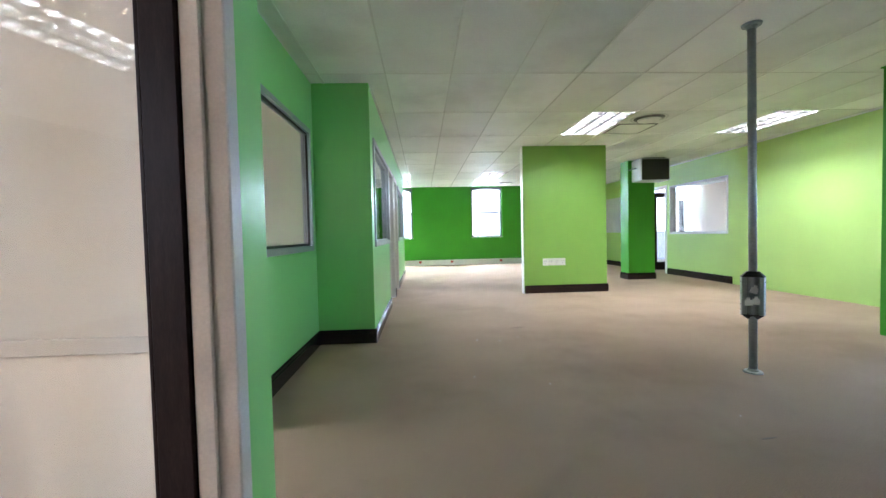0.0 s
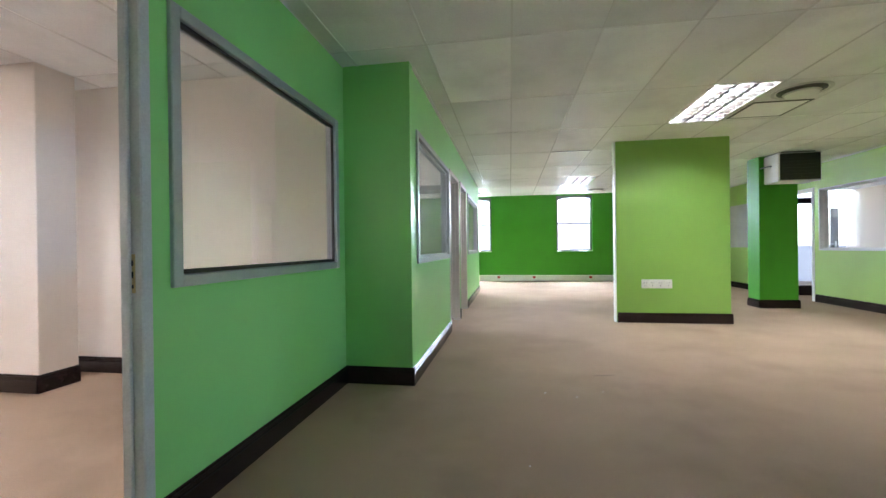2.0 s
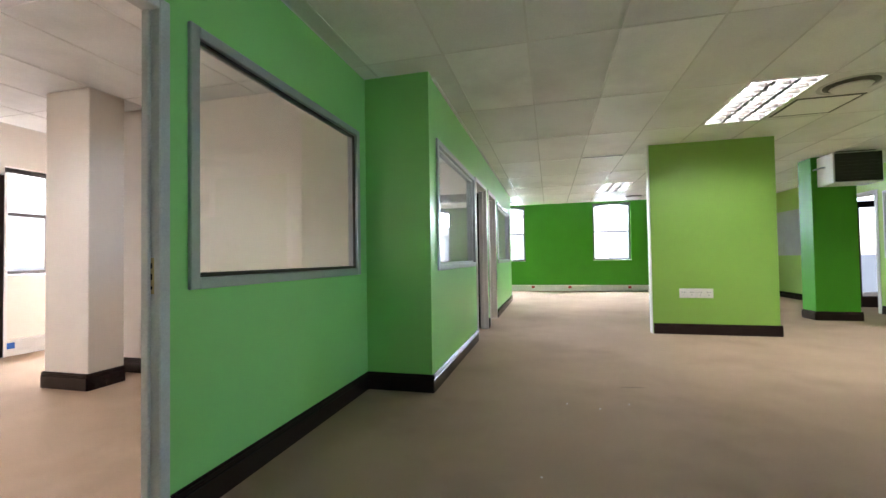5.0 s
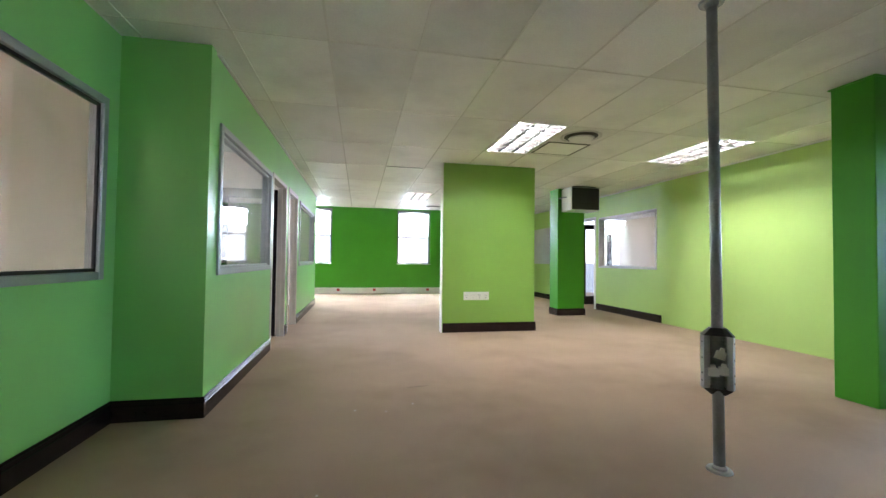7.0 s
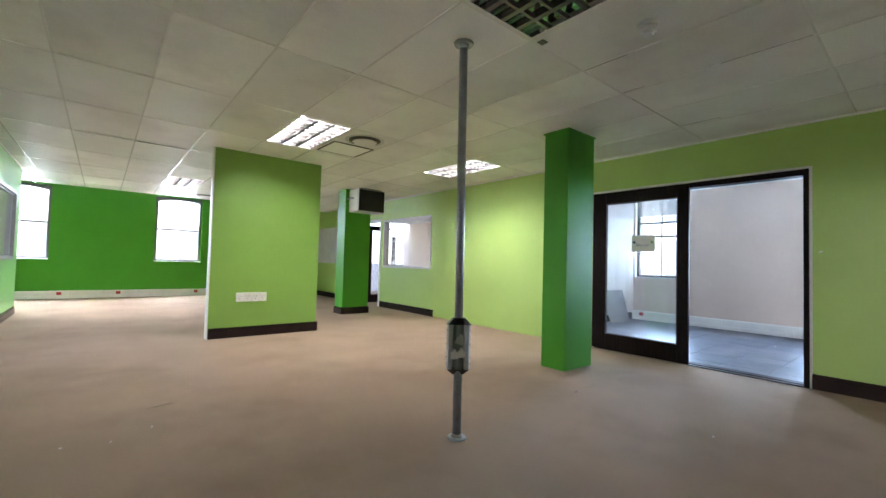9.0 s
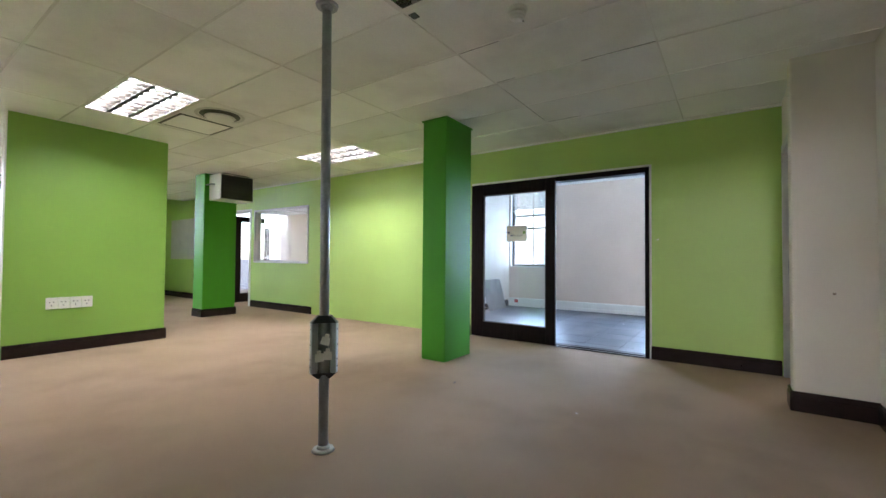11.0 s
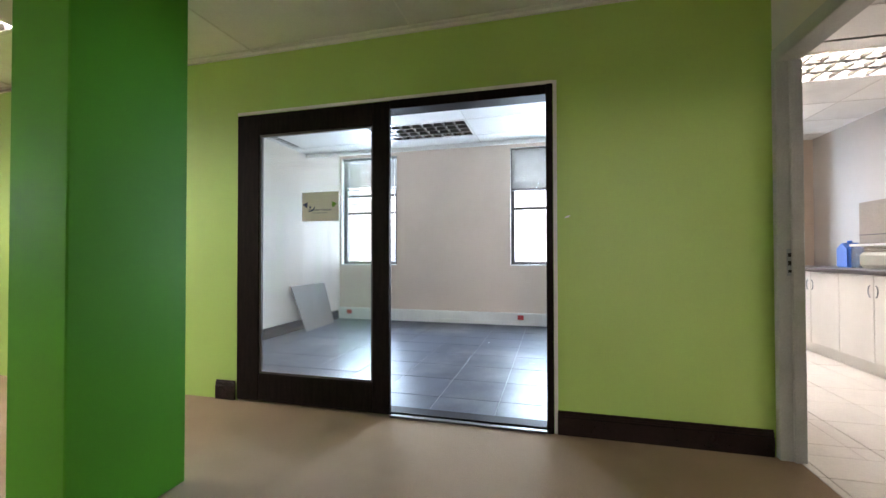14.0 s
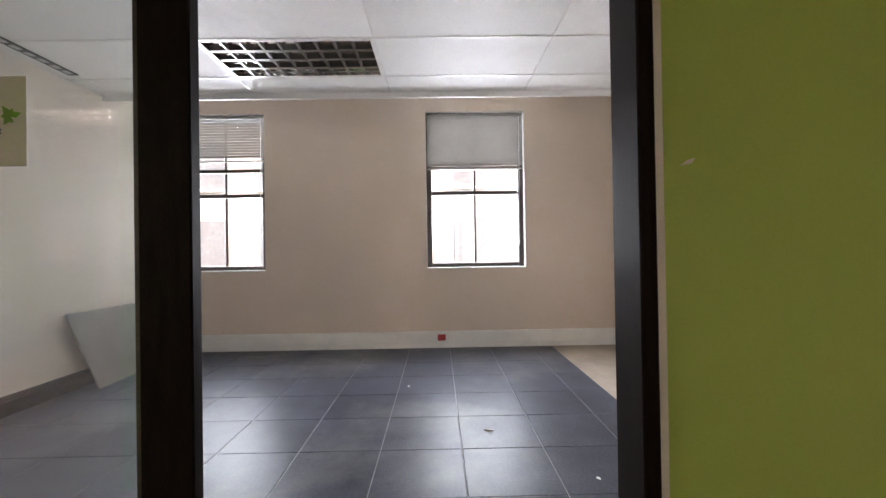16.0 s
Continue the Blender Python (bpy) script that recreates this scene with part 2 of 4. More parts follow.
# ---- building helpers ----
def solid(bm, x0, x1, y0, y1, z0, z1, mat=0, bevel=0.0):
    """A box between the given limits, its edges eased by bevel."""
    lim = ((min(x0, x1), max(x0, x1)), (min(y0, y1), max(y0, y1)), (min(z0, z1), max(z0, z1)))
    if not bevel:
        v = [bm.verts.new((lim[0][i & 1], lim[1][i >> 1 & 1], lim[2][i >> 2])) for i in range(8)]
        fs = [bm.faces.new([v[i] for i in q]) for q in ((0, 2, 3, 1), (4, 5, 7, 6), (0, 1, 5, 4), (2, 6, 7, 3), (0, 4, 6, 2), (1, 3, 7, 5))]
        for f in fs:
            f.material_index = mat
        return fs
    b = min(bevel, *(0.45 * (q - p) for p, q in lim))
    sides = []
    pts = {}
    for s in range(8):
        c = [lim[a][s >> a & 1] for a in range(3)]
        d = [(-1 if s >> a & 1 else 1) * b for a in range(3)]
        for a in range(3):
            p = [c[k] + (0 if k == a else d[k]) for k in range(3)]
            pts[s, a] = bm.verts.new(p)
    for a in range(3):
        u, w = [k for k in range(3) if k != a]
        for hi in (0, 1):
            ring = [(hi << a) | (p << u) | (q << w) for p, q in ((0, 0), (1, 0), (1, 1), (0, 1))]
            sides.append([pts[s, a] for s in ring])
        for p in (0, 1):
            for q in (0, 1):
                s0 = (p << u) | (q << w)
                s1 = s0 | (1 << a)
                sides.append([pts[s0, u], pts[s1, u], pts[s1, w], pts[s0, w]])
    for s in range(8):
        sides.append([pts[s, 0], pts[s, 1], pts[s, 2]])
    fs = [bm.faces.new(q) for q in sides]
    for f in fs:
        f.material_index = mat
    return fs


def rod(bm, p, q, r, n=16, r2=None, mat=0):
    """A round bar from p to q."""
    p, q = Vector(p), Vector(q)
    m = Matrix.Translation((p + q) / 2) @ (q - p).to_track_quat("Z", "Y").to_matrix().to_4x4()
    made = bmesh.ops.create_cone(bm, cap_ends=True, segments=n, radius1=r, radius2=r if r2 is None else r2, depth=(q - p).length, matrix=m)
    for f in {f for v in made["verts"] for f in v.link_faces}:
        f.material_index, f.smooth = mat, len(f.verts) == 4


def extrude(bm, ring, lift, mat=0):
    """A prism over a ring of points, lifted by a vector."""
    a = [bm.verts.new(p) for p in ring]
    c = [bm.verts.new(Vector(p) + Vector(lift)) for p in ring]
    fs = [bm.faces.new(a), bm.faces.new(c[::-1])]
    for i in range(len(a)):
        j = (i + 1) % len(a)
        fs.append(bm.faces.new((a[i], c[i], c[j], a[j])))
    for f in fs:
        f.material_index = mat


def origin(ob):
    return Vector(ob.get("at", (0, 0, 0)))


def mesh_of(name, bm, mats, at=(0, 0, 0)):
    bmesh.ops.recalc_face_normals(bm, faces=bm.faces[:])
    bm.transform(Matrix.Translation(-Vector(at)))
    me = bpy.data.meshes.new(name)
    bm.to_mesh(me)
    bm.free()
    for m in mats if isinstance(mats, (list, tuple)) else [mats]:
        me.materials.append(m)
    return me


def part(name, bm, mats, parent, label=""):
    """One mesh, built in world places, under a thing or a part."""
    ob = new(name, mesh_of(name, bm, mats, origin(parent)))
    ob.parent = parent
    ob["at"] = tuple(origin(parent))
    return tagged(ob, label)


def structure(name, bm, mats, label, category):
    return tagged(new(name, mesh_of(name, bm, mats)), label, category, kind="structure")


def thing(name, at, label, category, group="", kind=""):
    ob = new(name)
    ob.location = at
    ob["at"] = tuple(at)
    ob.empty_display_size = 0.1
    return tagged(ob, label, category, group, kind)


def bm_solid(*a, **k):
    bm = bmesh.new()
    solid(bm, *a, **k)
    return bm


def wall(name, axis, lo, hi, a, b, top, holes, mats, label, bottom=0.0):
    """A wall lo..hi thick on its axis and a..b long, with holes (a, b, z0, z1). mats: faces of the low side, of the high side, of the rest."""
    bm = bmesh.new()

    def piece(p, q, z0, z1):
        if q - p < 0.002 or z1 - z0 < 0.002:
            return
        solid(bm, *((lo, hi, p, q) if axis == "x" else (p, q, lo, hi)), z0, z1)

    at = a
    for p, q, z0, z1 in sorted(holes):
        piece(at, p, bottom, top)
        piece(p, q, bottom, z0)
        piece(p, q, z1, top)
        at = q
    piece(at, b, bottom, top)
    n = 0 if axis == "x" else 1
    bmesh.ops.recalc_face_normals(bm, faces=bm.faces[:])
    for f in bm.faces:
        f.normal_update()
        f.material_index = 0 if f.normal[n] < -0.5 else 1 if f.normal[n] > 0.5 else 2
    return structure(name, bm, mats, label, "wall")


C = 2.545

# ---- large structure ----
bm = bmesh.new()
solid(bm, -5.6, 6.15, -2.6, 14.65, -0.1, 0.0)
floor = structure("floor", bm, CARPET, "worn beige carpet with darker stains and crumbs", "floor")
structure("floor_office", bm_solid(6.15, 9.88, 0.6, 5.7, -0.1, -0.003), GROUT, "grey grout bed of the tiled office floor", "floor")
structure("floor_screed", bm_solid(6.25, 9.88, 0.6, 1.365, -0.003, 0.001), CONCRETE, "bare beige screed strip beside the dark tiles", "floor")
structure("floor_kitchen", bm_solid(6.15, 9.88, -2.0, 0.6, -0.1, -0.012), PALE_GROUT, "pale grout bed of the kitchen floor", "floor")
structure("floor_meeting_room", bm_solid(6.15, 9.88, 5.7, 14.65, -0.1, 0.0), CARPET, "beige carpet of the room behind the glazed wall", "floor")

RIGHT_HOLES = [(2.15, 4.39, 0, 2.09), (8.04, 9.85, 0.97, 2.05), (10.05, 10.97, 0, 2.06)]
wall("wall_east", "x", 6.09, 6.21, 0.93, 14.65, C + 0.3, RIGHT_HOLES, [YELLOW_LIME, CREAM, WHITE], "lime green painted wall with a sliding door opening")
wall("wall_north", "y", 14.65, 14.95, -5.6, 6.21, 2.95, [(-1.15, -0.07, 0.93, 2.66), (1.95, 3.03, 0.93, 2.66)], [GREEN, FACADE, GREEN], "deep green end wall with two tall sash windows")
wall("wall_alcove", "x", -0.855, -0.80, 1.725, 4.50, C + 0.3, [(1.88, 2.64, 0, 2.05), (2.785, 4.34, 0.955, 2.05)], [CREAM, LEAF, WHITE], "green partition with a doorway and a glazed panel")
wall("wall_alcove_end", "y", 4.50, 4.62, -0.855, -0.25, C + 0.3, [], [LEAF, CREAM, LEAF], "green partition end wall")
wall("wall_room_one_side", "y", 4.50, 4.62, -3.75, -0.855, C + 0.3, [], [CREAM, CREAM, CREAM], "cream side room wall")
structure("wall_room_one_return", bm_solid(-3.75, -3.65, 4.62, 5.9, 0, 2.95), CREAM, "cream side room wall", "wall")
structure("wall_room_one_north", bm_solid(-5.45, -3.65, 5.9, 6.0, 0, 2.95), CREAM, "cream side room wall", "wall")
wall("wall_partition", "x", -0.33, -0.25, 4.62, 11.6, C + 0.3, [(4.72, 6.50, 0.97, 2.05), (6.63, 7.50, 0, 2.06), (7.78, 8.56, 0, 2.06), (8.86, 11.1, 0.97, 2.05)], [CREAM, LEAF, WHITE], "light green partition with glazed panels and two doorways")
wall("wall_partition_end", "y", 11.52, 11.6, -5.45, -0.33, C + 0.3, [], [CREAM, GREEN, CREAM], "partition closing the side offices")
wall("wall_side_office", "y", 7.60, 7.70, -5.45, -0.33, C + 0.3, [], [CREAM, CREAM, CREAM], "cream wall between two side offices")
wall("wall_front", "x", -0.33, -0.25, -2.6, 1.725, C + 0.3, [(0.64, 1.48, 0, 2.05)], [CREAM, LEAF, LEAF], "green partition with a doorway")
wall("wall_front_return", "y", 1.64, 1.725, -0.855, -0.33, C + 0.3, [], [CREAM, LEAF, LEAF], "green return of the partition beside the open door")
wall("wall_room_one_south", "y", 1.64, 1.725, -5.45, -0.855, C + 0.3, [], [CREAM, CREAM, CREAM], "cream partition between two side rooms")
wall("wall_west", "x", -5.75, -5.45, -2.6, 14.65, 2.95, [(0.1, 1.2, 0.93, 2.4), (4.72, 5.7, 0.93, 2.21), (6.3, 7.3, 0.93, 2.4), (9.2, 10.2, 0.93, 2.4)], [FACADE, CREAM, CREAM], "cream outer wall")
wall("wall_south", "y", -2.72, -2.6, -5.45, 6.0, C + 0.3, [], [CREAM, CREAM, CREAM], "plain cream wall behind the entrance")
structure("wall_white", bm_solid(2.9, 5.0, 0.50, 0.62, 0, C), OFFWHITE, "off-white painted wall", "wall")
structure("wall_white_return", bm_solid(2.9, 3.02, -2.6, 0.50, 0, C), OFFWHITE, "off-white painted wall return", "wall")
structure("pillar_white", bm_solid(5.0, 5.18, 0.50, 1.06, 0, C, bevel=0.006), OFFWHITE, "off-white painted pillar beside the kitchen door", "pillar")
wall("wall_kitchen_door", "y", 0.92, 1.02, 5.18, 6.09, C, [(5.24, 6.055, 0, 2.075)], [GREY_WALL, OFFWHITE, OFFWHITE], "short wall over the kitchen doorway")
# office and kitchen beyond the east wall
wall("wall_office_east", "x", 9.88, 10.18, -2.0, 14.65, 2.95, [(-0.4, 0.4, 0.90, 2.30), (1.64, 2.77, 0.90, 2.70), (4.62, 5.62, 0.90, 2.70)], [GREY_WALL, FACADE, WHITE], "taupe outer wall with tall windows")
wall("wall_office_north", "y", 5.66, 5.76, 6.21, 9.88, 2.95, [], [CREAM, CREAM, CREAM], "off-white office side wall")
structure("wall_office_south", bm_solid(7.06, 9.88, 0.5, 0.6, 0, 2.95), CREAM, "plain office side wall", "wall")
structure("wall_office_nib", bm_solid(6.98, 7.06, 0.5, 0.92, 0, 2.95), CREAM, "plain boxed corner", "wall")
structure("wall_office_nib_front", bm_solid(6.21, 7.06, 0.92, 1.0, 0, 2.95), CREAM, "plain boxed corner front", "wall")
structure("wall_kitchen_south", bm_solid(5.0, 9.88, -1.22, -1.1, 0, C + 0.1), TAUPE, "taupe kitchen wall", "wall")
structure("wall_kitchen_west", bm_solid(4.9, 5.0, -1.22, 0.5, 0, C + 0.1), TAUPE, "taupe kitchen wall", "wall")
structure("slab", bm_solid(-5.75, 10.18, -2.72, 14.95, 2.95, 3.1), WHITE, "plain slab above the hung ceilings", "ceiling")


def ceiling(name, x0, x1, y0, y1, gx, gy, open_cells, label):
    """A hung ceiling of 0.61 x 1.22 m tiles on tee bars; gx, gy: one line of its grid."""
    bm = bmesh.new()
    rnd = random.Random(name)
    xs = [x0] + [gx + 0.61 * k for k in range(-40, 41) if x0 + 0.03 < gx + 0.61 * k < x1 - 0.03] + [x1]
    ys = [y0] + [gy + 1.22 * k for k in range(-20, 21) if y0 + 0.03 < gy + 1.22 * k < y1 - 0.03] + [y1]
    for i in range(len(xs) - 1):
        for j in range(len(ys) - 1):
            cx, cy = (xs[i] + xs[i + 1]) / 2, (ys[j] + ys[j + 1]) / 2
            if any(abs(cx - a) < 0.25 and abs(cy - b) < 0.5 for a, b in open_cells):
                continue
            dz = [rnd.uniform(0, 0.0015) for _ in range(4)]
            fs = solid(bm, xs[i] + 0.004, xs[i + 1] - 0.004, ys[j] + 0.004, ys[j + 1] - 0.004, C + 0.001, C + 0.016)
            low = sorted({v for f in fs for v in f.verts}, key=lambda v: v.co.z)[:4]
            for v, d in zip(low, dz):
                v.co.z += d
    for x in xs:
        solid(bm, x - 0.007, x + 0.007, y0, y1, C - 0.003, C + 0.004, 1)
    for y in ys:
        solid(bm, x0, x1, y - 0.005, y + 0.005, C - 0.0025, C + 0.0035, 1)
    return structure(name, bm, [CEIL, TBAR], label, "ceiling")


MAIN_LIGHTS = [(2.68, 6.09, 1), (5.12, 6.09, 1), (2.68, 2.43, 0), (2.07, 10.97, 1), (-0.37, 12.19, 1)]
ceiling("ceiling", -0.80, 6.09, -2.6, 13.3, 0.545, 3.04, [(a, b) for a, b, _ in MAIN_LIGHTS], "hung ceiling of worn off-white tiles on tee bars")
ceiling("ceiling_north_west", -5.45, -0.80, 11.6, 13.3, 0.545, 3.04, [], "hung ceiling of off-white tiles")
ROOM_LIGHTS = [(-2.76, 2.42)]
ceiling("ceiling_room_one", -4.85, -0.855, 1.74, 5.9, -2.455, 3.03, ROOM_LIGHTS, "white hung ceiling of the side room")
ceiling("ceiling_room_front", -5.45, -0.33, -2.6, 1.64, -3.105, 0.51, [(-2.80, -0.10)], "white hung ceiling of the front room")
ceiling("ceiling_side_offices", -3.65, -0.33, 4.62, 11.52, 0.545, 3.04, [], "hung ceiling of off-white tiles")
ceiling("ceiling_office", 6.21, 8.88, 0.6, 5.66, 7.935, 3.06, [(8.24, 3.67)], "white hung ceiling of the office")
ceiling("ceiling_kitchen", 5.0, 6.98, -1.1, 0.93, 7.15, 0.68, [], "white hung ceiling by the kitchen door")
ceiling("ceiling_kitchen_far", 6.98, 9.88, -1.1, 0.5, 7.15, 0.68, [(7.455, 0.07)], "white hung ceiling of the kitchen")
ceiling("ceiling_meeting_room", 6.21, 9.88, 5.76, 14.65, 7.38, 3.04, [(7.685, 8.53)], "white hung ceiling of the meeting room")

# ---- lamps in place of daylight just outside the windows, some added unseen ----
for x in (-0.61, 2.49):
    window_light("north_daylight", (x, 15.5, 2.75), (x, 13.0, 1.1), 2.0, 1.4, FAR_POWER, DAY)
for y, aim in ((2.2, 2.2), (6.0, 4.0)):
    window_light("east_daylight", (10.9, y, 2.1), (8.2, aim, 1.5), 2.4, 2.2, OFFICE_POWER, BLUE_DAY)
# Kitchen lamp behind an unseen added window, gives the cabinets cooler light.
window_light("kitchen_fill_lamp", (10.7, 0.0, 2.1), (8.0, -0.4, 0.9), 1.2, 1.2, 26, DAY)
window_light("west_window_lamp", (-6.3, 5.2, 2.6), (-2.6, 4.0, 1.1), 1.5, 1.2, 165, WARM_DAY)
# Two lamps added behind unseen windows to brighten the side offices.
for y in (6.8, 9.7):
    window_light("west_window_lamp", (-6.3, y, 2.4), (-2.6, y, 1.2), 1.4, 1.2, 150, DAY)
# Front-room lamp behind an invented window, added so light spills through the doorway.
window_light("west_window_lamp", (-6.3, 0.6, 2.5), (-3.0, -0.8, 1.0), 1.6, 1.2, 180, WARM_DAY)


# ---- doors, glazing, trim ----
def skirting(p0, p1, side, name="baseboard", h=0.14, d=0.02, mat=None):
    """Moulded skirting along a wall from p0 to p1, proud on the given side."""
    bm = bmesh.new()
    (x0, y0), (x1, y1) = p0, p1
    for dd, z0, z1 in ((d, 0, h * 0.74), (d * 0.72, h * 0.74, h * 0.84), (d * 0.85, h * 0.84, h * 0.93), (d * 0.5, h * 0.93, h)):
        if x0 == x1:
            solid(bm, x0 + side * 0.001, x0 + side * dd, y0, y1, z0, z1, bevel=0.003)
        else:
            solid(bm, x0, x1, y0 + side * 0.001, y0 + side * dd, z0, z1, bevel=0.003)
    return structure(name, bm, mat or SKIRT, "dark gloss moulded skirting board", "baseboard")


skirting((-0.80, 2.68), (-0.80, 4.50), 1)
skirting((-0.80, 4.50), (-0.23, 4.50), -1)
skirting((-0.25, 4.50), (-0.25, 6.585), 1)
skirting((-0.25, 7.56), (-0.25, 7.70), 1)
skirting((-0.25, 8.64), (-0.25, 11.6), 1)
skirting((6.09, 1.036), (6.09, 2.13), -1)
skirting((6.09, 4.41), (6.09, 4.58), -1)
skirting((6.09, 7.90), (6.09, 9.97), -1)
skirting((6.09, 11.05), (6.09, 14.60), -1)
skirting((5.0, 0.62), (5.0, 1.08), -1)
skirting((4.98, 1.06), (5.20, 1.06), 1)
skirting((2.9, 0.62), (4.98, 0.62), 1)
skirting((-3.75, 4.50), (-0.855, 4.50), -1)
skirting((6.21, 5.66), (9.82, 5.66), -1)


def door_frame(name, axis, face, back, a, b, top, mat, label, out=0.012, width=0.055, head=None):
    """A pressed steel frame round an opening a..b in a wall face..back thick."""
    th = thing(name, ((face + back) / 2, (a + b) / 2, 0) if axis == "x" else ((a + b) / 2, (face + back) / 2, 0), label, "door frame", kind="structure")
    s = 1 if face > back else -1
    lo, hi = back - s * out, face + s * out

    def put(n, p, q, z0, z1, l=lo, h=hi):
        bm = bmesh.new()
        solid(bm, *((l, h, p, q) if axis == "x" else (p, q, l, h)), z0, z1, bevel=0.004)
        return part(n, bm, mat, th)

    head = head or width
    put("jamb", a - width, a + 0.012, 0, top + head)
    put("jamb", b - 0.012, b + width, 0, top + head)
    put("head", a + 0.012, b - 0.012, top - 0.012, top + head)
    mid = (lo + hi) / 2
    put("door_stop", a + 0.012, a + 0.027, 0, top - 0.012, lo + s * 0.002, mid)
    put("door_stop", b - 0.027, b - 0.012, 0, top - 0.012, lo + s * 0.002, mid)
    return th, put


def glazed_panel(name, axis, face, back, a, b, z0, z1, mat, label, bar=0.05, gasket=None):
    """A fixed interior window: aluminium bars round a clear pane."""
    th = thing(name, ((face + back) / 2, (a + b) / 2, z0) if axis == "x" else ((a + b) / 2, (face + back) / 2, z0), label, "window", kind="structure")
    s = 1 if face > back else -1
    lo, hi = back - s * 0.012, face + s * 0.018

    def put(n, p, q, w0, w1, m, l=lo, h=hi, bev=0.004):
        bm = bmesh.new()
        solid(bm, *((l, h, p, q) if axis == "x" else (p, q, l, h)), w0, w1, bevel=bev)
        return part(n, bm, m, th)

    put("frame_bar", a - 0.02, a + bar - 0.02, z0 - 0.02, z1 + 0.02, mat)
    put("frame_bar", b - bar + 0.02, b + 0.02, z0 - 0.02, z1 + 0.02, mat)
    put("frame_bar", a + bar - 0.02, b - bar + 0.02, z1 - bar + 0.02, z1 + 0.02, mat)
    put("sill", a + bar - 0.02, b - bar + 0.02, z0 - 0.02, z0 + bar - 0.02, mat)
    m = (lo + hi) / 2
    for p, q in ((a + bar - 0.02, a + bar - 0.008), (b - bar + 0.008, b - bar + 0.02)):
        put("glazing_bead", p, q, z0 + bar - 0.02, z1 - bar + 0.02, gasket or mat, m + s * 0.003, m + s * 0.022, 0.002)
    put("glazing_bead", a + bar, b - bar, z1 - bar, z1 - bar + 0.02, gasket or mat, m + s * 0.003, m + s * 0.022, 0.002)
    put("glazing_bead", a + bar, b - bar, z0 + bar - 0.02, z0 + bar, gasket or mat, m + s * 0.003, m + s * 0.022, 0.002)
    g = put("pane", a + bar - 0.01, b - bar + 0.01, z0 + bar - 0.01, z1 - bar + 0.01, GLASS, m - 0.003, m + 0.003, 0)
    g.visible_shadow = False
    return th


glazed_panel("window_alcove", "x", -0.80, -0.855, 2.785, 4.34, 0.955, 2.05, ALU, "fixed glazed panel in a grey aluminium frame", gasket=BLACK)
glazed_panel("window_partition", "x", -0.25, -0.33, 4.72, 6.50, 0.97, 2.05, ALU, "glazed partition panel in a grey aluminium frame")
glazed_panel("window_partition_far", "x", -0.25, -0.33, 8.86, 11.1, 0.97, 2.05, ALU, "glazed partition panel in a grey aluminium frame")
glazed_panel("window_meeting_room", "x", 6.09, 6.21, 8.04, 9.85, 0.97, 2.05, PALE_GREY, "glazed panel in a pale aluminium frame", bar=0.03)


def strike_plate(at, axis, mat, label):
    """A lock keep screwed to a jamb, with dark slots."""
    x, y, z = at
    th = thing("strike_plate", at, label, "strike plate")
    w, d = (0.028, 0.004) if axis == "y" else (0.004, 0.028)
    part("plate", bm_solid(x - w / 2, x + w / 2, y - d / 2, y + d / 2, z - 0.07, z + 0.07, bevel=0.001), mat, th)
    for k, hh in ((0.038, 0.02), (-0.004, 0.024), (-0.046, 0.014)):
        if axis == "y":
            part("slot", bm_solid(x - 0.009, x + 0.009, y - 0.0035, y + 0.0035, z + k - hh / 2, z + k + hh / 2), BLACK, th)
        else:
            part("slot", bm_solid(x - 0.0035, x + 0.0035, y - 0.009, y + 0.009, z + k - hh / 2, z + k + hh / 2), BLACK, th)


door_frame("door_alcove", "x", -0.80, -0.855, 1.88, 2.64, 2.05, FRAME, "open doorway with a grey enamelled steel frame", width=0.035)
strike_plate((-0.83, 2.6265, 1.0), "y", BRASS, "brass lock keep on the grey door jamb")
door_frame("door_side_office", "x", -0.25, -0.33, 6.63, 7.50, 2.06, PALE_FRAME, "doorway with a cream enamelled steel frame", width=0.04)
door_frame("door_side_office_far", "x", -0.25, -0.33, 7.78, 8.56, 2.06, PALE_FRAME, "doorway with a cream enamelled steel frame")
door_frame("door_front_room", "x", -0.25, -0.33, 0.64, 1.48, 2.05, PALE_FRAME, "doorway with a cream enamelled steel frame", width=0.05)
door_frame("door_kitchen", "y", 1.02, 0.92, 5.24, 6.055, 2.075, FRAME, "kitchen doorway with a pale enamelled steel frame", out=0.008, width=0.03, head=0.065)
strike_plate((6.041, 0.975, 1.02), "x", STEEL, "steel lock keep on the kitchen door jamb")
door_frame("door_meeting_room", "x", 6.09, 6.21, 10.05, 10.97, 2.06, WHITE, "doorway with a white frame")


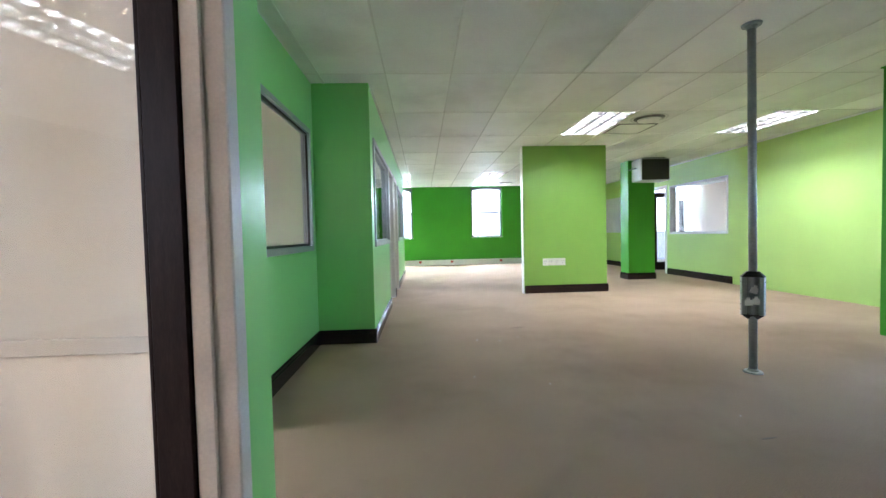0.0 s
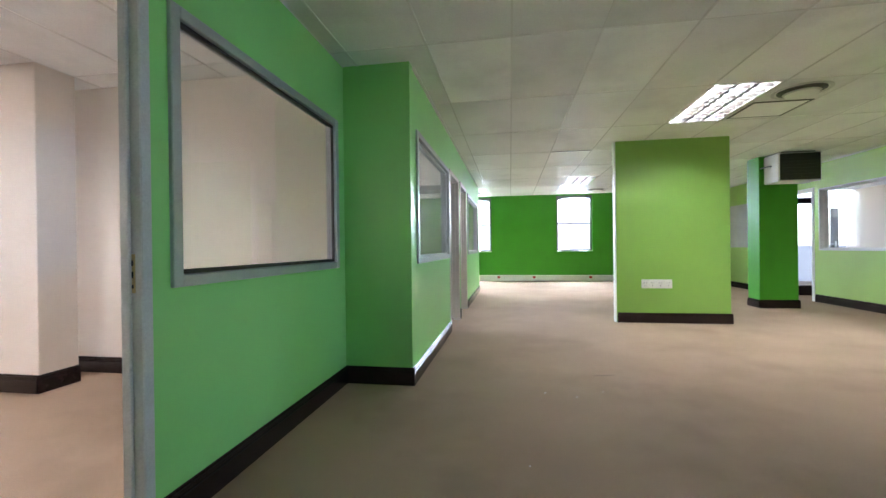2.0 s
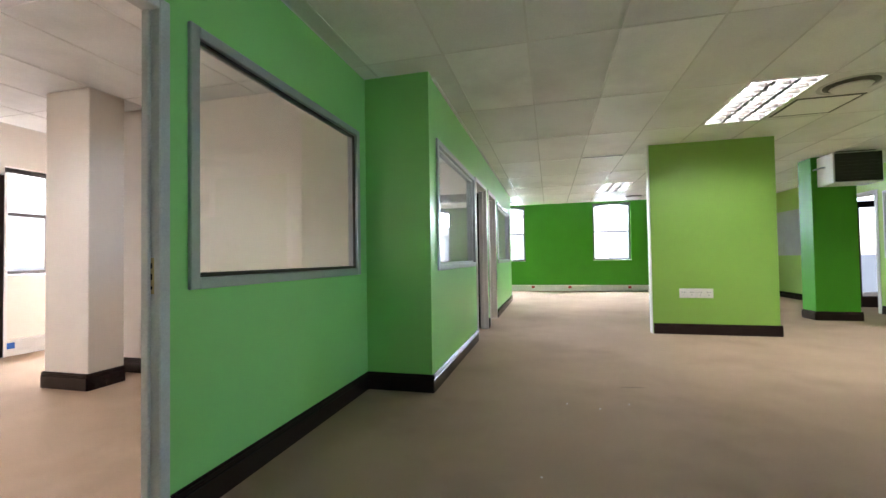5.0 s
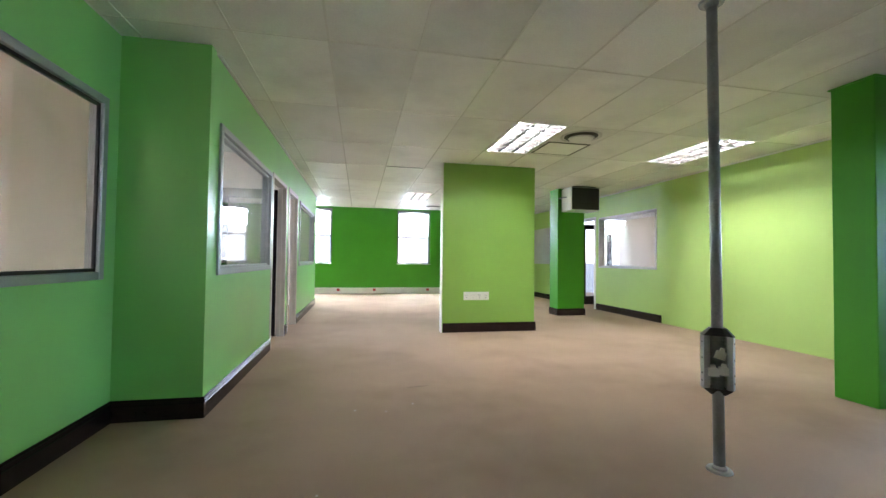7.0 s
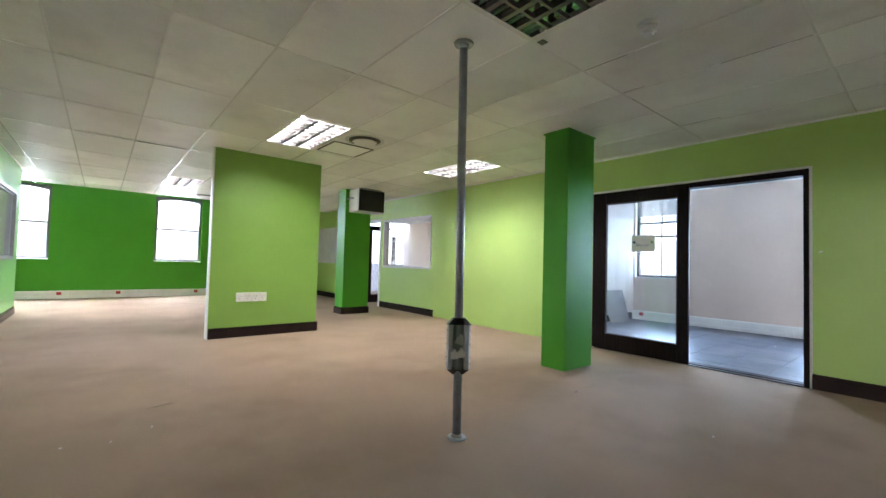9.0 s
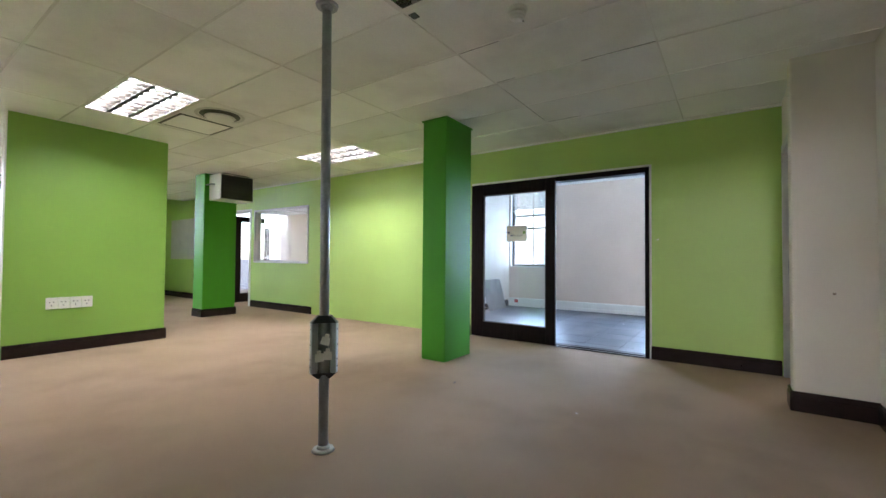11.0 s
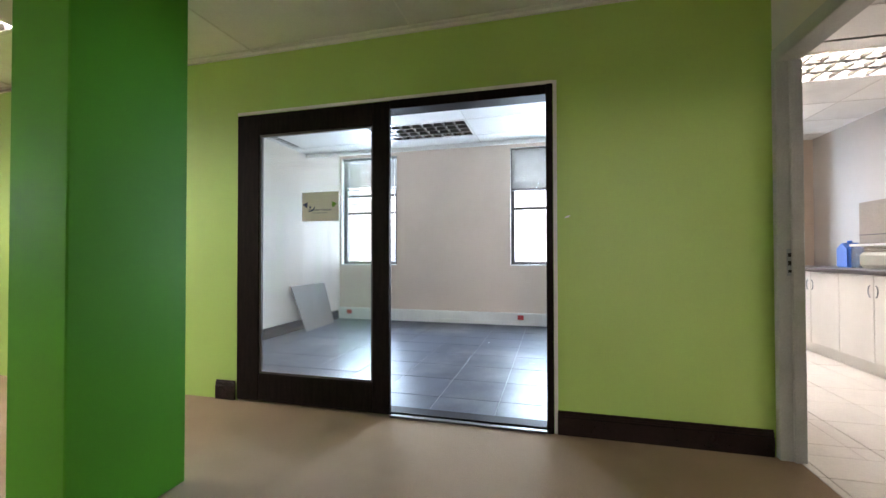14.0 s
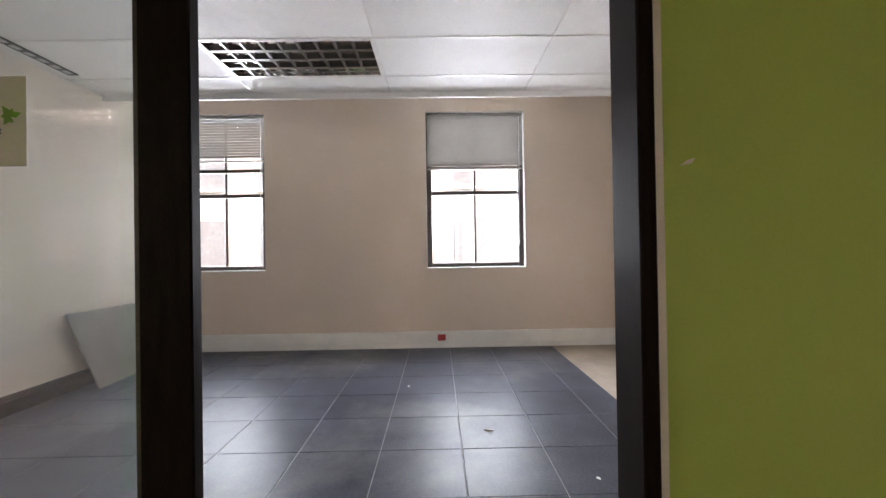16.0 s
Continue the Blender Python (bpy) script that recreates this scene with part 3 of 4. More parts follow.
def glazed_door(name, hinge, width, angle, label, handle=True, h=2.02, glass=None, st=0.12):
    """A dark timber door leaf with one large pane, hinged at its left edge; angle: its way in the plan."""
    th = thing(name, (0, 0, 0), label, "door")
    t = 0.02
    for p, q in ((0, st), (width - st, width)):
        part("stile", bm_solid(p, q, -t, t, 0.008, h, bevel=0.004), DARK_WOOD, th)
    part("top_rail", bm_solid(st, width - st, -t, t, h - 0.11, h, bevel=0.004), DARK_WOOD, th)
    part("bottom_rail", bm_solid(st, width - st, -t, t, 0.008, 0.2, bevel=0.004), DARK_WOOD, th)
    for p, q, z0, z1 in ((st, st + 0.014, 0.2, h - 0.11), (width - st - 0.014, width - st, 0.2, h - 0.11), (st + 0.014, width - st - 0.014, 0.2, 0.214), (st + 0.014, width - st - 0.014, h - 0.124, h - 0.11)):
        part("glazing_bead", bm_solid(p, q, -t + 0.004, t - 0.004, z0, z1, bevel=0.003), DARK_WOOD, th)
    g = part("pane", bm_solid(st + 0.01, width - st - 0.01, -0.003, 0.003, 0.21, h - 0.12), glass or GLASS, th, "large glass pane")
    g.visible_shadow = False
    if handle:
        for s in (-1, 1):
            bm = bmesh.new()
            solid(bm, width - 0.075, width - 0.035, s * 0.02, s * 0.026, 0.94, 1.12, bevel=0.002)
            rod(bm, (width - 0.055, s * 0.024, 1.06), (width - 0.055, s * 0.06, 1.06), 0.009, 10)
            rod(bm, (width - 0.055, s * 0.055, 1.06), (width - 0.16, s * 0.055, 1.06), 0.008, 10)
            part("handle", bm, STEEL, th, "satin steel lever handle")
    th.matrix_basis = pose(*hinge, 0, 0, angle)
    return th


glazed_door("glazed_door", (-0.339, 1.463, 0), 0.80, 171, "dark timber glazed door standing open into the front room", st=0.10)
glazed_door("glazed_door", (-5.40, 3.56, 0), 1.12, 90, "dark timber sliding door in the side room, glass darkened for a dim space beyond", False, 2.09, DIMMED_GLASS)
structure("trim_side_room", bm_solid(-5.45, -5.385, 4.684, 4.716, 0, 2.12, bevel=0.003), WHITE, "white jamb strip beside the glazed door", "trim")
glazed_door("glazed_door", (-0.350, 7.455, 0), 0.76, 181, "dark timber glazed door standing open into a side office")
glazed_door("glazed_door", (6.24, 10.925, 0), 0.86, -1, "dark timber glazed door standing open into the meeting room")

# sliding door: fixed dark frame, one leaf slid across the far half
sd = thing("sliding_door", (6.12, 3.27, 0), "dark timber sliding door with a large glass pane, half open", "door")
for n, y0, y1, z0, z1, x0, x1 in (("jamb", 2.15, 2.19, 0, 2.09, 6.07, 6.215), ("jamb", 4.35, 4.39, 0, 2.09, 6.119, 6.215), ("head", 2.19, 3.197, 2.03, 2.09, 6.078, 6.213), ("head", 3.197, 4.35, 2.03, 2.09, 6.119, 6.213)):
    part(n, bm_solid(x0, x1, y0, y1, z0, z1, bevel=0.004), DARK_WOOD, sd)
leaf = part("leaf", bm_solid(6.076, 6.116, 4.21, 4.396, 0.012, 2.086, bevel=0.004), DARK_WOOD, sd)
part("stile", bm_solid(6.076, 6.116, 3.198, 3.318, 0.012, 2.086, bevel=0.004), DARK_WOOD, leaf)
part("top_rail", bm_solid(6.077, 6.115, 3.318, 4.21, 1.935, 2.086, bevel=0.004), DARK_WOOD, leaf)
part("bottom_rail", bm_solid(6.077, 6.115, 3.318, 4.21, 0.012, 0.212, bevel=0.004), DARK_WOOD, leaf)
for y0, y1, z0, z1 in ((3.318, 3.332, 0.212, 1.935), (4.194, 4.21, 0.212, 1.935), (3.332, 4.194, 0.212, 0.226), (3.332, 4.194, 1.92, 1.935)):
    part("glazing_bead", bm_solid(6.083, 6.109, y0, y1, z0, z1, bevel=0.003), BEAD, leaf, "worn pale-edged glazing bead")
pane = part("pane", bm_solid(6.094, 6.100, 3.322, 4.204, 0.216, 1.931), DUSTY_HAZE_GLASS, leaf, "clear glass pane with dust and an added light haze")
pane.visible_shadow = False
part("track", bm_solid(6.06, 6.10, 2.19, 3.19, 0.0, 0.014, bevel=0.003), BEAD, sd, "dull metal floor track")
part("threshold", bm_solid(6.105, 6.215, 2.19, 4.35, 0.0, 0.022, bevel=0.004), DARK_WOOD, sd)
bm = bmesh.new()
solid(bm, 6.082, 6.0895, 2.126, 2.148, 0, 2.11, bevel=0.002)
solid(bm, 6.082, 6.0895, 2.148, 4.40, 2.092, 2.114, bevel=0.002)
structure("trim", bm, WHITE, "thin pale sealant and trim round the sliding door", "trim")

# paper notice on the sliding leaf's glass
sign = thing("paper_notice", (6.09, 3.72, 1.30), "pale paper notice with leaf motifs fixed to the glass", "notice")
part("sheet", bm_solid(6.0905, 6.0925, 3.575, 3.863, 1.298, 1.503), PAPER, sign)
for y, m, sgn in ((3.833, INK_BLUE, 1), (3.612, INK_LEAF, -1)):
    bm = bmesh.new()
    for k, size in enumerate((1.0, 0.7, 1.1, 0.75, 0.9, 0.6)):
        a = radians(75 - 55 * k)
        c = Vector((6.0894, y, 1.412))
        d = Vector((0, math.sin(a) * sgn, math.cos(a)))
        e = Vector((0, d.z, -d.y)) * 0.0075 * size
        extrude(bm, [c - d * 0.003, c + d * 0.012 + e, c + d * 0.027 * size, c + d * 0.012 - e], (0.0008, 0, 0))
    part("leaf_motif", bm, m, sign, "printed leaf motif")
bm = bmesh.new()
rod(bm, (6.0893, 3.797, 1.397), (6.0901, 3.797, 1.397), 0.008, 12)
extrude(bm, [(6.0893, 3.82, 1.378), (6.0893, 3.80, 1.372), (6.0893, 3.775, 1.385), (6.0893, 3.758, 1.405), (6.0893, 3.765, 1.383), (6.0893, 3.785, 1.368), (6.0893, 3.805, 1.366)], (0.0008, 0, 0))
part("emblem", bm, INK_BLUE, sign, "printed dot over a curved stroke")


def printed_words(text, height, origin_at, material, parent):
    """Flat printed words on a sheet that faces the low x side."""
    font = bpy.data.curves.new("words", "FONT")
    font.body, font.size, font.extrude, font.align_x = text, height, 0.0003, "CENTER"
    holder = new("words", font)
    bpy.context.view_layer.update()
    me = bpy.data.meshes.new_from_object(holder.evaluated_get(bpy.context.evaluated_depsgraph_get()))
    bpy.data.objects.remove(holder)
    turn_to = Matrix(((0, 0, -1), (-1, 0, 0), (0, 1, 0))).to_4x4()
    me.transform(Matrix.Translation(Vector(origin_at) - origin(parent)) @ turn_to)
    me.materials.clear()
    me.materials.append(material)
    ob = new("lettering", me)
    ob.parent = parent
    return tagged(ob, "dark printed words")


printed_words("Municipal Assistant", 0.023, (6.0899, 3.718, 1.372), INK_BLUE, sign)
part("underline", bm_solid(6.0893, 6.0901, 3.664, 3.779, 1.3555, 1.3580), INK_BLUE, sign, "thin line of small print")


# ---- windows to the street ----
def sash_window(name, axis, inner, outer, a, b, z0, z1, mat, label, arch=0.0, mullion=True, blind=0.0, slat_drop=0.0130, sill_mat=None, rails=(0.5,)):
    """A tall sash window in its opening; arch: rise of its curved head; blind: drop of a half-raised slatted blind."""
    mid = inner + (outer - inner) * 0.45
    s = 1 if outer > inner else -1
    th = thing(name, (mid, (a + b) / 2, z0) if axis == "x" else ((a + b) / 2, mid, z0), label, "window", kind="structure")

    def put(n, p, q, w0, w1, l, h, m, parent=th, bev=0.004):
        bm = bmesh.new()
        solid(bm, *((l, h, p, q) if axis == "x" else (p, q, l, h)), w0, w1, bevel=bev)
        return part(n, bm, m, parent)

    f = 0.06
    put("frame", a, a + f, z0, z1, mid - 0.05, mid + 0.05, mat)
    put("frame", b - f, b, z0, z1, mid - 0.05, mid + 0.05, mat)
    put("frame", a + f, b - f, z0, z0 + f, mid - 0.05, mid + 0.05, mat)
    if arch:
        bm = bmesh.new()
        n = 14
        pts = [(a + f + (b - a - 2 * f) * k / n, z1 - f - arch * (2 * k / n - 1) ** 2) for k in range(n + 1)]
        ring = pts + [(b - f, z1), (a + f, z1)]
        extrude(bm, [(mid - 0.05, p, z) if axis == "x" else (p, mid - 0.05, z) for p, z in ring], (0.1, 0, 0) if axis == "x" else (0, 0.1, 0))
        part("arched_head", bm, mat, th)
    else:
        put("frame", a + f, b - f, z1 - f, z1, mid - 0.05, mid + 0.05, mat)
    for r in rails:
        z = z0 + f + (z1 - z0 - 2 * f) * r
        put("sash_rail", a + f, b - f, z - 0.022, z + 0.022, mid - 0.03, mid + 0.03, mat)
    if mullion:
        put("glazing_bar", (a + b) / 2 - 0.012, (a + b) / 2 + 0.012, z0 + f, z1 - f, mid - 0.014, mid + 0.014, mat)
    g = put("pane", a + f - 0.01, b - f + 0.01, z0 + f - 0.01, z1 - f + 0.01, mid - 0.003, mid + 0.003, GLASS, bev=0)
    g.visible_shadow = False
    put("sill", a - 0.0, b + 0.0, z0 - 0.004, z0 + 0.012, inner - s * 0.012, mid - s * 0.052, sill_mat or WHITE)
    if blind:
        bl = thing("slatted_blind", ((inner + mid) / 2, (a + b) / 2, z1 - blind) if axis == "x" else ((a + b) / 2, (inner + mid) / 2, z1 - blind), "pale slatted blind half raised in the window", "blind", "office blinds")
        c = inner + s * 0.05
        pitch = 0.032
        put("head_rail", a + 0.01, b - 0.01, z1 - 0.045, z1 - 0.005, c - 0.02, c + 0.02, BLIND, bl)
        n = int((blind - 0.07) / pitch)
        slat = None
        for k in range(n):
            z = z1 - 0.058 - k * pitch
            if slat is None:
                bm = bmesh.new()
                w0, w1 = (c - 0.010, z + slat_drop), (c + 0.010, z - slat_drop)
                ring = [(w0[0], w0[1]), (c, z + 0.002), (w1[0], w1[1]), (w1[0], w1[1] - 0.0012), (c, z + 0.0008), (w0[0], w0[1] - 0.0012)]
                if axis == "x":
                    extrude(bm, [(u, a + 0.015, v) for u, v in ring], (0, b - a - 0.03, 0))
                else:
                    extrude(bm, [(a + 0.015, u, v) for u, v in ring], (b - a - 0.03, 0, 0))
                slat = part("slat", bm, BLIND, bl)
            else:
                o = slat.copy()
                scene.collection.objects.link(o)
                o.location.z = -k * pitch
        zb = z1 - blind
        put("bottom_rail", a + 0.015, b - 0.015, zb, zb + 0.018, c - 0.012, c + 0.012, BLIND, bl)
        bm = bmesh.new()
        e = a + 0.05
        rod(bm, (c - s * 0.02, e, z1 - 0.05) if axis == "x" else (e, c, z1 - 0.05), (c - s * 0.022, e + 0.01, z0 + 0.3) if axis == "x" else (e, c, z0 + 0.3), 0.0022, 6)
        rod(bm, (c - s * 0.022, e + 0.01, z0 + 0.3), (c - s * 0.022, e + 0.01, z0 + 0.26), 0.006, 8, 0.003)
        part("cord", bm, TRUNK, bl, "thin hanging pull cord")
    return th


sash_window("window_north_1", "y", 14.65, 14.95, -1.15, -0.07, 0.93, 2.66, WINDOW_GREY, "tall grey sash window with an arched head", arch=0.06, mullion=False)
sash_window("window_north_2", "y", 14.65, 14.95, 1.95, 3.03, 0.93, 2.66, WINDOW_GREY, "tall grey sash window with an arched head", arch=0.06, mullion=False)
sash_window("window_office_1", "x", 9.88, 10.18, 1.64, 2.77, 0.90, 2.70, WINDOW_DARK, "brown sash window with a half-raised blind", blind=0.66, rails=(0.486, 0.66))
sash_window("window_office_2", "x", 9.88, 10.18, 4.62, 5.62, 0.90, 2.70, WINDOW_DARK, "brown sash window with a half-raised blind", blind=0.54, slat_drop=0.0112, rails=(0.486, 0.66))
# Kitchen window is out of view, added as the opening for its lamp.
sash_window("added_window_kitchen", "x", 9.88, 10.18, -0.4, 0.4, 0.90, 2.30, WINDOW_DARK, "unseen brown sash window added to light the kitchen", rails=(0.6,))
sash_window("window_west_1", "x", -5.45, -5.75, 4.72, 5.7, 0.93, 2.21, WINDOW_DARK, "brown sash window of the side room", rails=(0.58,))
# Unseen side-office windows, added as openings for the two extra lamps.
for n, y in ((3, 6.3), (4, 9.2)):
    sash_window(f"window_west_{n}", "x", -5.45, -5.75, y, y + 1.0, 0.93, 2.4, WINDOW_DARK, "unseen brown sash window added to light a side office", rails=(0.62,))
# Invented front-room window, out of view, only lets the added lamp in.
sash_window("window_west_2", "x", -5.45, -5.75, 0.1, 1.2, 0.93, 2.4, WINDOW_DARK, "unseen brown sash window added to light the front room", rails=(0.62,))
# ---- trunking with sockets ----
def trunking(axis, face, side, a, b, sockets, label):
    th = thing("dado_trunking", (face, (a + b) / 2, 0) if axis == "x" else ((a + b) / 2, face, 0), label, "trunking", kind="structure")

    def put(n, p, q, z0, z1, d0, d1, m):
        bm = bmesh.new()
        l, h = sorted((face + side * d0, face + side * d1))
        solid(bm, *((l, h, p, q) if axis == "x" else (p, q, l, h)), z0, z1, bevel=0.003)
        return part(n, bm, m, th)

    put("base", a, b, 0.0, 0.062, 0.001, 0.045, TRUNK)
    n = max(1, round((b - a) / 1.9))
    for k in range(n):
        put("cover", a + (b - a) * k / n + 0.001, a + (b - a) * (k + 1) / n - 0.001, 0.064, 0.17, 0.001, 0.052, TRUNK)
    put("lip", a, b, 0.171, 0.185, 0.001, 0.046, TRUNK)
    for c, m in sockets:
        put("socket", c - 0.045, c + 0.045, 0.085, 0.155, 0.052, 0.058, m)
    return th


trunking("y", 14.65, -1, -5.4, 6.05, [(0.15, RED), (1.25, RED), (2.95, RED)], "white floor-level trunking with red sockets")
trunking("x", 9.88, -1, 0.62, 5.64, [(2.62, RED), (5.45, RED)], "white floor-level trunking with red sockets")
trunking("x", -5.45, 1, 4.72, 11.511, [(4.75, BLUE)], "white floor-level trunking")

# ---- block wall, columns ----
bm = bmesh.new()
solid(bm, 1.985, 3.46, 7.47, 7.58, 0, C, bevel=0.004)
structure("block_wall", bm, LIME, "free-standing lime green wall block", "wall")
bm = bmesh.new()
solid(bm, 1.976, 1.993, 7.464, 7.484, 0, C, bevel=0.003)
solid(bm, 1.978, 1.984, 7.484, 7.585, 0, C, bevel=0.003)
structure("trim_block", bm, WHITE, "white edge strip on the green block", "trim")
skirting((2.0, 7.47), (3.48, 7.47), -1)
skirting((3.46, 7.47), (3.46, 7.58), 1)

structure("pillar_green", bm_solid(4.612, 5.113, 3.83, 4.13, 0, C, bevel=0.005), GREEN, "deep green square pillar", "pillar")
structure("trim_pillar", bm_solid(4.597, 5.128, 3.815, 4.145, C - 0.016, C - 0.003, bevel=0.004), GREEN, "green strip round the pillar head", "trim")
structure("pillar_unit", bm_solid(4.66, 5.24, 9.05, 9.40, 0, C, bevel=0.005), GREEN, "deep green pillar carrying an air unit", "pillar")
skirting((4.64, 9.05), (5.26, 9.05), -1)
skirting((4.66, 9.03), (4.66, 9.40), -1)
structure("pillar_room_one", bm_solid(-3.56, -3.065, 3.96, 4.26, 0, C, bevel=0.005), CREAM, "cream painted square pillar", "pillar")
skirting((-3.58, 3.96), (-3.045, 3.96), -1)
skirting((-3.065, 3.94), (-3.065, 4.26), 1)


# ---- wall sockets ----
def socket_bank(at, n, label):
    """A bank of n square outlet plates on a wall facing south."""
    x, y, z = at
    th = thing("socket_bank", at, label, "socket")
    for k in range(n):
        p = part("plate", bm_solid(x + 0.10 * k, x + 0.10 * k + 0.098, y - 0.012, y, z, z + 0.125, bevel=0.004), PLASTIC, th)
        for dx, dz in ((0.03, 0.075), (0.062, 0.075), (0.046, 0.04)):
            bm = bmesh.new()
            rod(bm, (x + 0.10 * k + dx, y - 0.0135, z + dz), (x + 0.10 * k + dx, y - 0.010, z + dz), 0.006, 8)
            part("pin_hole", bm, BLACK, p)
        part("switch", bm_solid(x + 0.10 * k + 0.07, x + 0.10 * k + 0.082, y - 0.016, y - 0.011, z + 0.09, z + 0.108, bevel=0.001), PLASTIC, p)
    return th


socket_bank((2.32, 7.47, 0.48), 4, "bank of four white outlet plates on the green block")


# ---- service pole ----
PX, PY = 2.635, 3.275
TX, TY = PX + 0.045, PY + 0.08
pole = thing("service_pole", (PX, PY, 0), "grey steel service pole with a power outlet box", "service pole")
bm = bmesh.new()
rod(bm, (PX, PY, 0.01), (TX, TY, C - 0.005), 0.027, 24)
part("pole", bm, STEEL, pole)
bm = bmesh.new()
rod(bm, (PX, PY, 0.0), (PX, PY, 0.012), 0.062, 24, 0.055)
rod(bm, (PX, PY, 0.012), (PX, PY, 0.03), 0.036, 20, 0.029)
part("base_flange", bm, FRAME, pole)
bm = bmesh.new()
rod(bm, (TX, TY, C - 0.016), (TX, TY, C - 0.001), 0.06, 24, 0.066)
rod(bm, (TX, TY, C - 0.04), (TX, TY, C - 0.016), 0.03, 20, 0.038)
part("top_flange", bm, STEEL, pole)
turn = Matrix.Translation((PX + 0.01, PY + 0.018, 0)) @ Matrix.Rotation(radians(-40), 4, "Z")
wing = [(0.076, -0.012), (0.064, -0.046), (0.038, -0.036), (0.034, 0.0), (0.034, 0.05), (0.064, 0.05), (0.076, 0.02)]
bm = bmesh.new()
solid(bm, -0.034, 0.034, 0.034, 0.05, 0.425, 0.70)
bm.transform(turn)
box = part("outlet_box", bm, STEEL, pole, "angular outlet housing round the pole")
for s in (-1, 1):
    bm = bmesh.new()
    extrude(bm, [turn @ Vector((s * x, y, 0.425)) for x, y in wing], (0, 0, 0.275))
    w = part("wing", bm, ALU, box, "grey aluminium housing side")
    for z in (0.46, 0.50, 0.58, 0.665):
        bm = bmesh.new()
        rod(bm, (s * 0.0708, -0.0275, z), (s * 0.0728, -0.0285, z), 0.005, 8)
        bm.transform(turn)
        part("screw", bm, BLACK, w)
cap = [(-0.078, -0.012), (-0.066, -0.048), (-0.036, -0.038), (0.036, -0.038), (0.066, -0.048), (0.078, -0.012), (0.078, 0.022), (0.064, 0.053), (-0.064, 0.053), (-0.078, 0.022)]
for z0, z1 in ((0.425, 0.393), (0.700, 0.740)):
    bm = bmesh.new()
    wide = [bm.verts.new(turn @ Vector((x, y, z0))) for x, y in cap]
    small = [bm.verts.new(turn @ Vector((x * 0.5, y * 0.6, z1))) for x, y in cap]
    bm.faces.new(wide)
    bm.faces.new(small[::-1])
    for i in range(len(cap)):
        j = (i + 1) % len(cap)
        bm.faces.new((wide[i], small[i], small[j], wide[j]))
    part("end_cap", bm, BLACK, box, "dark sloping end cap")
for z, dx, tilt in ((0.615, 0.010, 16), (0.525, -0.024, -4), (0.535, 0.020, 3)):
    bm = bmesh.new()
    ring = [(-0.024, 0.034), (0.024, 0.034), (0.021, -0.008), (-0.021, -0.008)]
    extrude(bm, [(x, -0.036, zz) for x, zz in ring], (0, -0.042, -0.006))
    solid(bm, -0.011, 0.011, -0.074, -0.054, -0.030, -0.004, bevel=0.003)
    bm.transform(turn @ Matrix.Translation((dx, 0, z)) @ Matrix.Rotation(radians(180 + tilt), 4, "Y"))
    part("plug", bm, PLASTIC, box, "white plastic plug")

# ---- air unit on the far pillar ----
unit = thing("air_unit", (5.1, 8.9, 2.1), "silver and black wall-mounted air unit under the ceiling", "air unit")
part("casing", bm_solid(4.735, 5.335, 8.66, 9.05, 2.07, 2.52, bevel=0.008), PLASTIC, unit)
part("front", bm_solid(4.75, 5.32, 8.646, 8.66, 2.085, 2.505, bevel=0.006), BLACK, unit, "black front panel")
for k in range(6):
    part("louvre", bm_solid(4.79, 5.28, 8.638, 8.647, 2.13 + k * 0.05, 2.17 + k * 0.05, bevel=0.002), BLACK, unit)
bm = bmesh.new()
rod(bm, (4.735, 8.85, 2.34), (4.69, 8.85, 2.34), 0.012, 10)
rod(bm, (4.69, 8.85, 2.34), (4.69, 9.06, 2.34), 0.012, 10)
part("pipe", bm, STEEL, unit)
part("bracket", bm_solid(4.80, 5.28, 8.7, 9.0, 2.52, C - 0.003, bevel=0.004), BLACK, unit)


